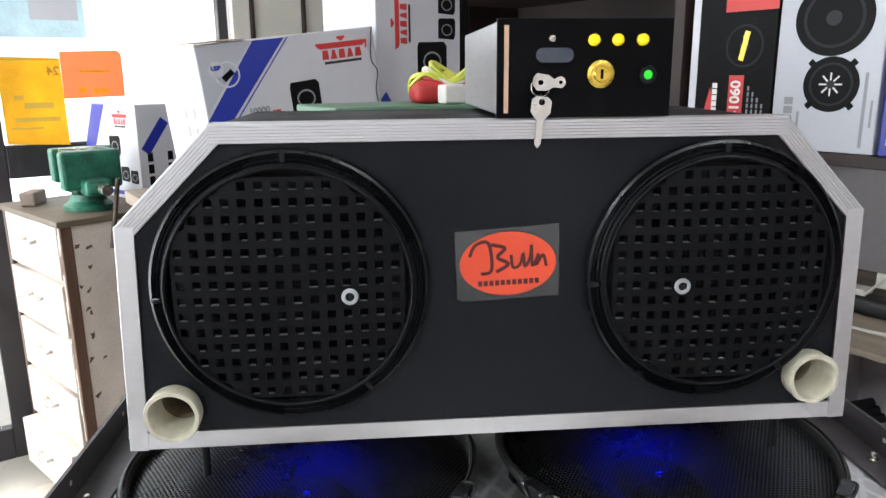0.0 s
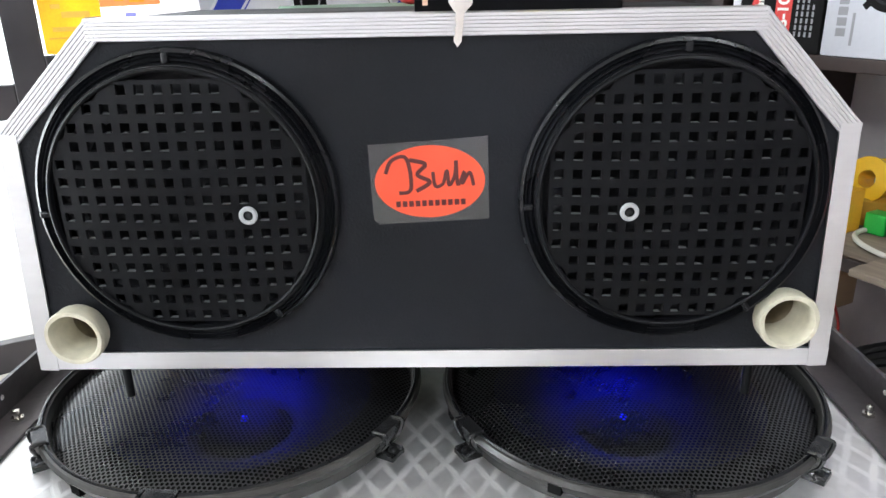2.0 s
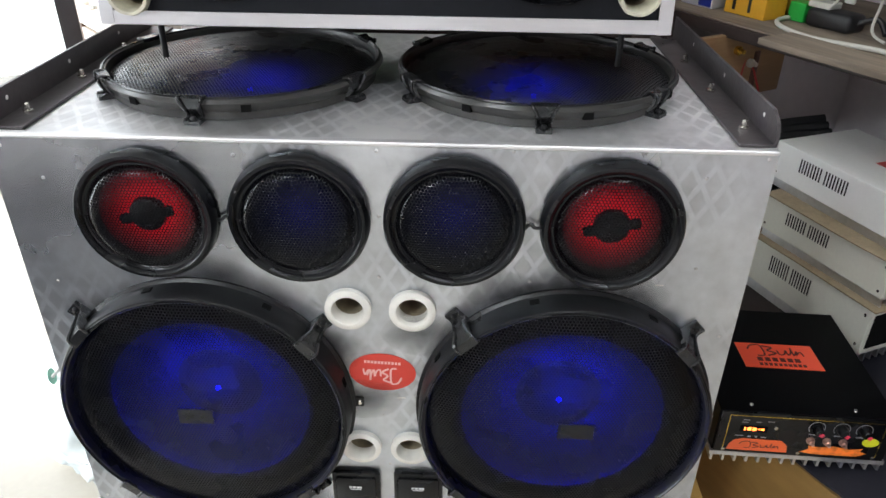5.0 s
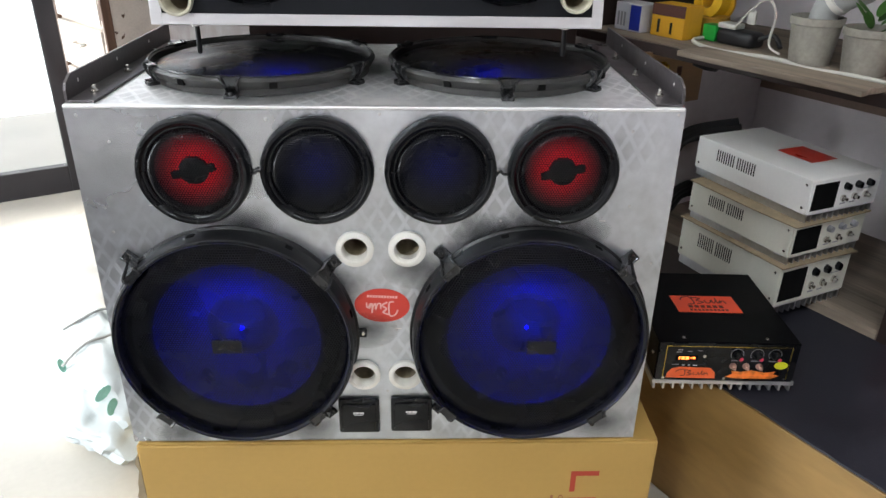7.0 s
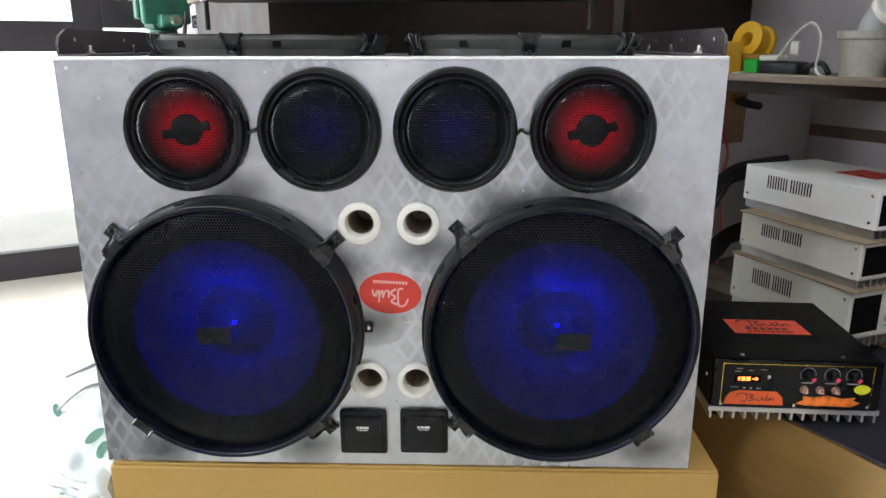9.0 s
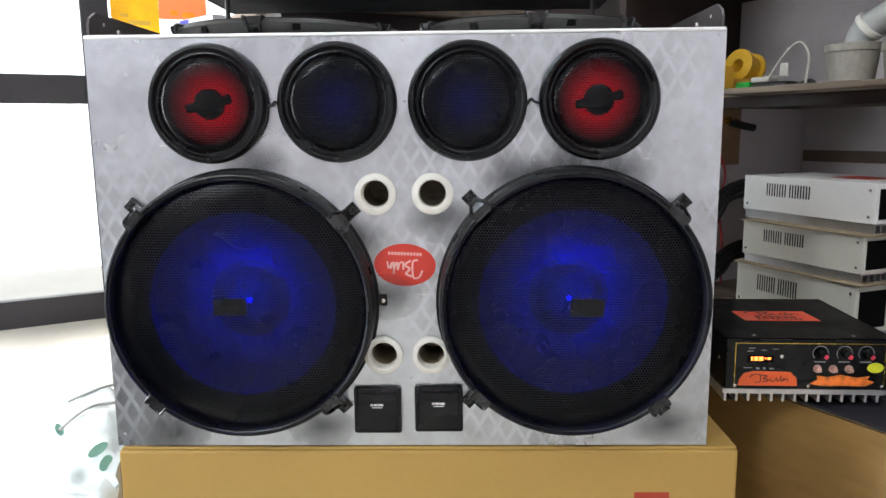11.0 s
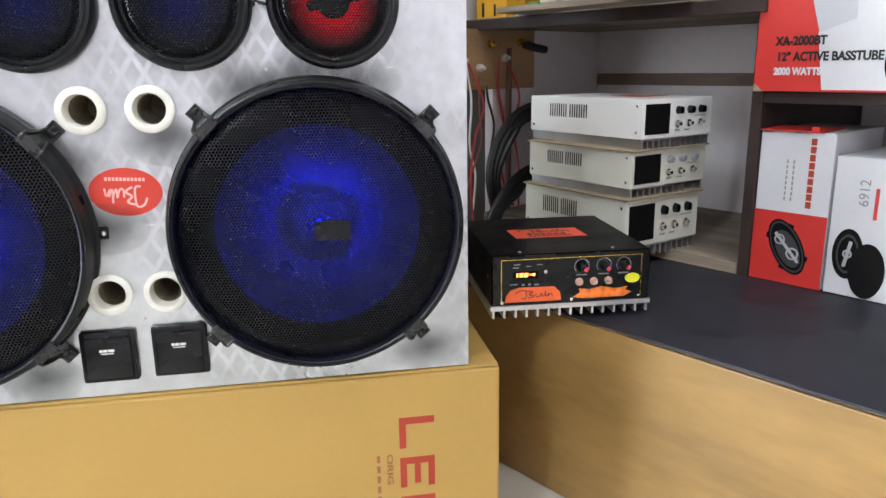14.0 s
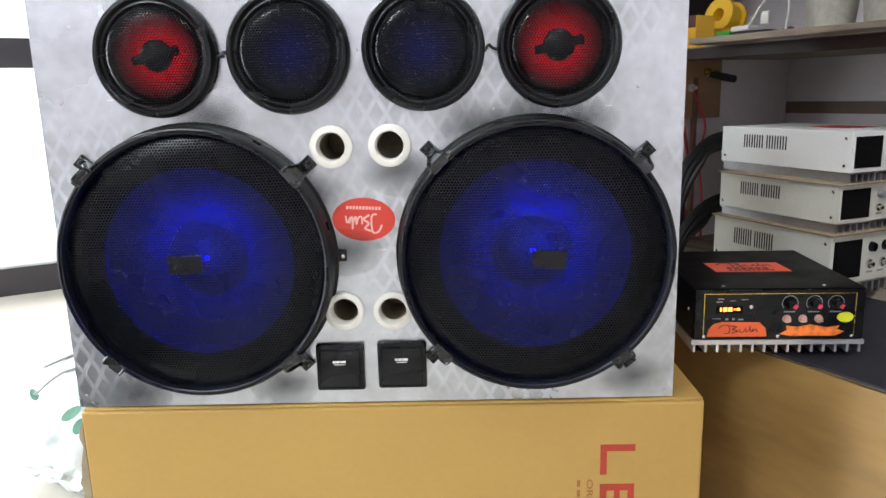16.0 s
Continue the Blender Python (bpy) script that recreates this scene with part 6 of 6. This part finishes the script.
def red_mark(t, x, z, w, turn=0.0):
    """A maker's mark as plain shapes: a winged bar, a small gem over it and five uneven blocks under it."""
    m = pose(x, z, 0, 0, 0, turn)
    k = w / 0.1
    face(t, "wing_bar", moved(prism([(-0.052 * k, 0.014), (-0.046 * k, 0.010), (0.046 * k, 0.010), (0.052 * k, 0.016), (0.050 * k, 0.004), (0.054 * k, 0.004), (0.056 * k, 0.022), (-0.056 * k, 0.022)][::-1], 0, 0.0006), m), CARD_RED, "plain red maker's mark")
    face(t, "gem", moved(prism([(-0.008, 0.034), (0.008, 0.034), (0.011, 0.031), (0.0, 0.0235), (-0.011, 0.031)][::-1], 0, 0.0006), m), CARD_RED)
    for i in range(5):
        x0 = (-0.044 + 0.0178 * i) * k
        lean = 0.003 * (i % 2)
        face(t, "block", moved(prism([(x0, -0.012), (x0 + 0.014 * k, -0.012), (x0 + (0.013 - lean) * k, 0.007), (x0 + (0.002 + lean) * k, 0.007)], 0, 0.0006), m), CARD_RED)
    face(t, "strapline", moved(bars([(-w * 0.4, w * 0.4, -0.022, -0.0165)], 0, 0.0006), m), INK_BLACK)


cb = thing("speaker_carton", ROOM @ pose(0.472, 1.47, 1.1205) @ pose(0, 0, 0, 0, -6.5, 0), "long white and blue loudspeaker carton on the bench", "carton", "white cartons")
part("body", box(0, 0.40, 0, 0.30, 0, 0.327, 0.003), CARD_WHITE, cb)
face(cb, "grey_panel", prism([(0.003, 0.190), (0.003, 0.322), (0.116, 0.322)], 0.0, 0.0004), CARD_GREY)
face(cb, "blue_stripe", prism([(0.003, 0.119), (0.003, 0.180), (0.120, 0.323), (0.188, 0.323)], 0.0004, 0.0008), CARD_BLUE, "slanting blue stripe")
face(cb, "thin_stripe", prism([(0.003, 0.106), (0.003, 0.110), (0.194, 0.323), (0.197, 0.323)], 0.0004, 0.0008), CARD_BLUE, "thin blue line beside the stripe")
face(cb, "usb_disc", slab(circle(0.057, 0.264, 0.026, 28), [circle(0.057, 0.264, 0.0225, 28)], 0.0009, 0.0013), CARD_WHITE)
face(cb, "usb_stick", moved(bars([(-0.013, 0.013, -0.006, 0.006)], 0.0013, 0.0017), pose(0.058, 0.262, 0, 0, 0, 35)), CARD_BLACK)
face(cb, "usb_disc", slab(circle(0.036, 0.276, 0.015, 24), [], 0.0009, 0.0013), CARD_WHITE)
writing("writing", "USB", 0.012, FRONT @ pose(0.036, 0.278, 0.0018), CARD_BLUE, cb, 0.0006)
red_mark(cb, 0.318, 0.280, 0.112)
loud_picture(cb, 0.218, 0.198, 0.034)
writing("writing", "10000", 0.018, FRONT @ pose(0.110, 0.184, 0.0008), INK_GREY, cb, 0.0006)
for bar in [(0.138, 0.156, 0.176, 0.181), (0.134, 0.159, 0.164, 0.171)]:
    face(cb, "watt_bar", bars([bar], 0, 0.0006), CARD_RED)
part("side_stripe", box(-0.0006, 0.0, 0.16, 0.28, 0.20, 0.308), CARD_GREY, cb)
for k in range(6):
    part("side_print", box(-0.0006, 0.0, 0.07 + 0.06 * (k % 2), 0.09 + 0.06 * (k % 2), 0.10 + 0.04 * (k // 2), 0.122 + 0.04 * (k // 2)), INK_GREY, cb)
part("torn_flap", box(-0.004, 0.10, -0.002, 0.12, 0.3275, 0.3295, 0.0006, m=pose(0, 0, 0, 1.2)), KRAFT_RAW, cb, "worn lifted top flap")
part("loose_wire", tube([(0.395, -0.004, 0.326), (0.385, -0.004, 0.26), (0.397, -0.004, 0.23), (0.388, -0.004, 0.19), (0.392, -0.004, 0.15)], 0.0012, 6), CABLE_BLACK, cb)
whole("wooden_batten", box(0, 0.03, 0.02, 0.28, 0, 0.0405, 0.002), SHELF_WOOD, "wooden batten propping up the long carton", "batten", ROOM @ pose(0.836, 1.47, 1.1205))
cc = thing("speaker_carton", ROOM @ pose(0.893, 1.56, 1.1205), "white loudspeaker carton standing on end on the bench", "carton", "white cartons")
part("body", box(0, 0.275, 0, 0.28, 0, 0.56, 0.003), CARD_WHITE, cc)
red_mark(cc, 0.075, 0.385, 0.11, 90)
loud_picture(cc, 0.16, 0.30, 0.044)
loud_picture(cc, 0.205, 0.375, 0.026)
loud_picture(cc, 0.205, 0.435, 0.026)
loud_picture(cc, 0.17, 0.195, 0.018)
face(cc, "blue_corner", prism([(0.003, 0.12), (0.060, 0.165), (0.024, 0.225), (0.003, 0.20)], 0, 0.0005), CARD_BLUE)
face(cc, "edge_stripe", box(0.245, 0.273, 0.2, 0.55, 0, 0.0005), CARD_BLACK)
gc = thing("green_case", pose(0.035, 1.115, 1.1205, 0, 0, 24), "flat-topped green metal case on the bench", "case")
part("body", box(-0.10, 0.15, 0.02, 0.20, 0, 0.208, 0.004), GREEN_CASE, gc)
part("lid", box(-0.103, 0.153, 0.017, 0.203, 0.2085, 0.2195, 0.003), GREEN_CASE, gc)
for i, (mat, dz) in enumerate(((CABLE_YELLOW, 0.012), (CABLE_RED, 0.006), (CABLE_WHITE, 0.02), (CABLE_YELLOW, 0.03))):
    c = Vector((0.088 + 0.012 * i, 1.245, 1.3415))
    rr = random.Random(i)
    loop = [c + Vector((0.04 * math.cos(a * 0.9), 0.035 * math.sin(a * 0.9), 0.004 + dz + 0.016 * (1 + math.sin(a * 1.7 + i)))) for a in range(0, 15)]
    whole("wire_coil", tube(loop, 0.0032, 6), mat, "loose coil of thin coloured wire", "wire", group="wire coils", smooth=True)
rb = box(0.0, 0.10, -0.03, 0.03, 0, 0.036, 0.012, seg=3)
whole("red_wire_reel", rb, CABLE_RED, "red plastic wire holder on the green case", "wire holder", pose(0.052, 1.225, 1.3405, 0, 0, 14), smooth=True)
whole("white_connector", box(-0.02, 0.02, -0.012, 0.012, 0, 0.03, 0.003), PVC_WHITE, "white plastic connector block", "connector", pose(0.115, 1.20, 1.3405, 0, 0, 30))

# ---- the chest of drawers with the vice ----
chest = thing("drawer_chest", pose(-0.95, 2.18, 0, 0, 0, 43), "worn cream-painted wooden chest with five drawers", "chest of drawers")
CDp, CWd, CH = 0.48, 0.46, 0.975
part("carcass", box(0.012, CWd, 0.0, CDp, 0.03, CH - 0.02), CHEST_PAINT, chest, "scuffed cream paint")
part("top_board", box(-0.015, CWd + 0.01, -0.015, CDp + 0.01, CH - 0.0195, CH, 0.004), CHEST_TOP, chest, "oily brown top board")
part("corner_post", box(-0.004, 0.03, -0.004, 0.022, 0.0, CH - 0.02, 0.003), CHEST_EDGE, chest, "bare brown edge")
part("corner_post", box(-0.004, 0.03, CDp - 0.022, CDp + 0.004, 0.0, CH - 0.02, 0.003), CHEST_EDGE, chest)
for k in range(5):
    z0 = 0.05 + k * 0.184
    pull = -0.05 if k == 0 else -0.006 - 0.004 * (k % 2)
    d = part("drawer", box(pull, 0.0118, 0.028, CDp - 0.028, z0, z0 + 0.168, 0.004), CHEST_PAINT, chest)
    for y in (0.24,):
        part("handle", tube([(pull - 0.001, y - 0.045, z0 + 0.10), (pull - 0.022, y - 0.03, z0 + 0.095), (pull - 0.022, y + 0.03, z0 + 0.095), (pull - 0.001, y + 0.045, z0 + 0.10)], 0.007, 8), STEEL, d, "steel pull handle", smooth=True)
for i in range(26):
    rr = random.Random(20 + i)
    near_edge = rr.random() < 0.5
    part("paint_chip", slab([(r * math.cos(q), 0.6 * r * math.sin(q)) for q, r in ((2 * math.pi * n / 9, (0.004 + 0.011 * rr.random()) * (0.6 + 0.8 * rr.random())) for n in range(9))], [], 0, 0.0005), CHEST_EDGE, chest, m=pose(0.035 + (0.05 if near_edge else 0.36) * rr.random(), -0.0004, 0.12 + 0.80 * rr.random(), 90, 0, 0) @ pose(0, 0, 0, 0, 0, 90 * rr.random()))
for i in range(12):
    rr = random.Random(70 + i)
    part("rust_streak", box(-0.0003, 0.0003, -0.003, 0.003, -0.02 - 0.03 * rr.random(), 0.02 + 0.03 * rr.random(), 0.0002, m=pose(-0.0042, 0.009 + 0.008 * rr.random(), 0.08 + 0.85 * rr.random())), CHEST_PAINT, chest, "flaked remains of cream paint")
vise = thing("bench_vice", pose(-0.95, 2.18, 0.9755, 0, 0, 43) @ pose(0.15, 0.145, 0, 0, 0, 84), "green painted cast-iron bench vice on the chest", "vice")
part("base", lathe([(0, 0), (0.075, 0), (0.075, 0.016), (0.055, 0.03), (0.05, 0.05), (0, 0.05)], 28), GREEN_PAINT, vise, smooth=True)
part("fixed_jaw", merge(box(-0.05, 0.09, -0.05, 0.05, 0.05, 0.11, 0.012), box(0.0, 0.05, -0.092, 0.092, 0.09, 0.195, 0.008)), GREEN_PAINT, vise)
part("moving_jaw", merge(box(-0.13, -0.02, -0.04, 0.04, 0.055, 0.105, 0.012), box(-0.075, -0.03, -0.088, 0.088, 0.07, 0.19, 0.010)), GREEN_PAINT, vise)
part("jaw_plate", box(-0.0295, -0.022, -0.072, 0.072, 0.15, 0.192, 0.001), STEEL, vise)
part("jaw_plate", box(-0.008, -0.0005, -0.072, 0.072, 0.15, 0.195, 0.001), STEEL, vise)
part("spindle", moved(lathe([(0, -0.2), (0.016, -0.2), (0.018, -0.16), (0.012, -0.155), (0.012, 0.05), (0, 0.05)], 20), pose(0, 0, 0.08, 0, 90)), STEEL, vise, smooth=True)
part("tommy_bar", tube([(-0.175, -0.04, 0.11), (-0.175, -0.02, -0.0), (-0.175, 0.0, -0.10)], 0.007, 10), material("rusty_iron", (0.07, 0.045, 0.035), 0.6, 0.4, 0.5, 40, 0.3), vise, smooth=True)
whole("wood_block", box(-0.05, 0.05, -0.025, 0.025, 0, 0.045, 0.006), wood("old_block", (0.20, 0.15, 0.12), 0.7), "small grey-brown wooden block on the chest", "block", pose(-0.95, 2.18, 0.9755, 0, 0, 43) @ pose(0.06, 0.37, 0, 0, 0, 50))
ca = thing("speaker_carton", pose(-0.805, 2.50, 0.9755, 0, 0, -42), "small white and blue loudspeaker carton on the chest", "carton", "white cartons")
part("body", box(-0.34, 0.0, 0.0, 0.16, 0, 0.32, 0.003), CARD_WHITE, ca)
face(ca, "blue_stripe", prism([(-0.338, 0.06), (-0.338, 0.18), (-0.27, 0.318), (-0.19, 0.318)], 0, 0.0006), CARD_BLUE, "slanting blue stripe")
loud_picture(ca, -0.145, 0.18, 0.034)
loud_picture(ca, -0.095, 0.085, 0.026)
loud_picture(ca, -0.04, 0.078, 0.023)
face(ca, "foot_stripe", box(-0.20, -0.002, 0.012, 0.026, 0, 0.0006), CARD_BLUE)
red_mark(ca, -0.10, 0.265, 0.085)
stripe = box(0.0, 0.0006, 0.0, 0.035, -0.065, 0.065, m=pose(0, 0.05, 0.225, -38))
part("side_stripe", stripe, CARD_BLUE, ca)
for k in range(6):
    part("side_picture", box(0.0, 0.0006, 0.03 + 0.075 * (k % 2), 0.05 + 0.075 * (k % 2), 0.05 + 0.04 * (k // 2), 0.08 + 0.04 * (k // 2)), CARD_BLACK, ca)

# large white sack slumped on the floor beside the carton
bm = bmesh.new()
bmesh.ops.create_icosphere(bm, subdivisions=5, radius=1)
for v in bm.verts:
    n = v.co.normalized()
    k = 1 + 0.16 * noise.noise(n * 2.3) + 0.10 * noise.noise(n * 6) + 0.025 * abs(noise.noise(n * 15))
    v.co = Vector((n.x * 0.15 * k, n.y * 0.34 * k, max(0.0, 0.07 + n.z * 0.10 * k)))
bag = thing("plastic_sack", pose(-0.645, 1.08, 0.0, 0, 0, 30), "crumpled white plastic sack with green print on the floor", "sack")


def on_sack(x, y):
    """The point of the sack's skin over a place on the floor, in the sack's own space."""
    q = bag.matrix_basis.inverted() @ Vector((x, y, 0))
    near = [v.co.z for v in bm.verts if abs(v.co.x - q.x) < 0.02 and abs(v.co.y - q.y) < 0.02]
    return Vector((q.x, q.y, max(near, default=0.0) + 0.003))


ties = [[on_sack(x0 + (x1 - x0) * f, y0 + (y1 - y0) * f) for f in (0, 0.25, 0.5, 0.75, 1)] for x0, y0, x1, y1 in ((-0.798, 1.174, -0.70, 1.29), (-0.728, 1.007, -0.63, 1.13))]
prints = [on_sack(x, y) for x, y in ((-0.575, 0.88), (-0.545, 0.85), (-0.73, 1.01))]
part("sack_skin", bm, PLASTIC_BAG, bag, smooth=True)
for k, at in enumerate(prints):
    part("green_print", slab(circle(0, 0, 0.026, 12, 0.011), [], 0, 0.0012), BAG_GREEN, bag, "green printed patch", m=Matrix.Translation(at) @ pose(0, 0, 0, 35, -12, 40 + 25 * k))
for points in ties:
    part("tie", tube(points, 0.004, 6), PIPE_GREY, bag, "grey plastic tie", smooth=True)
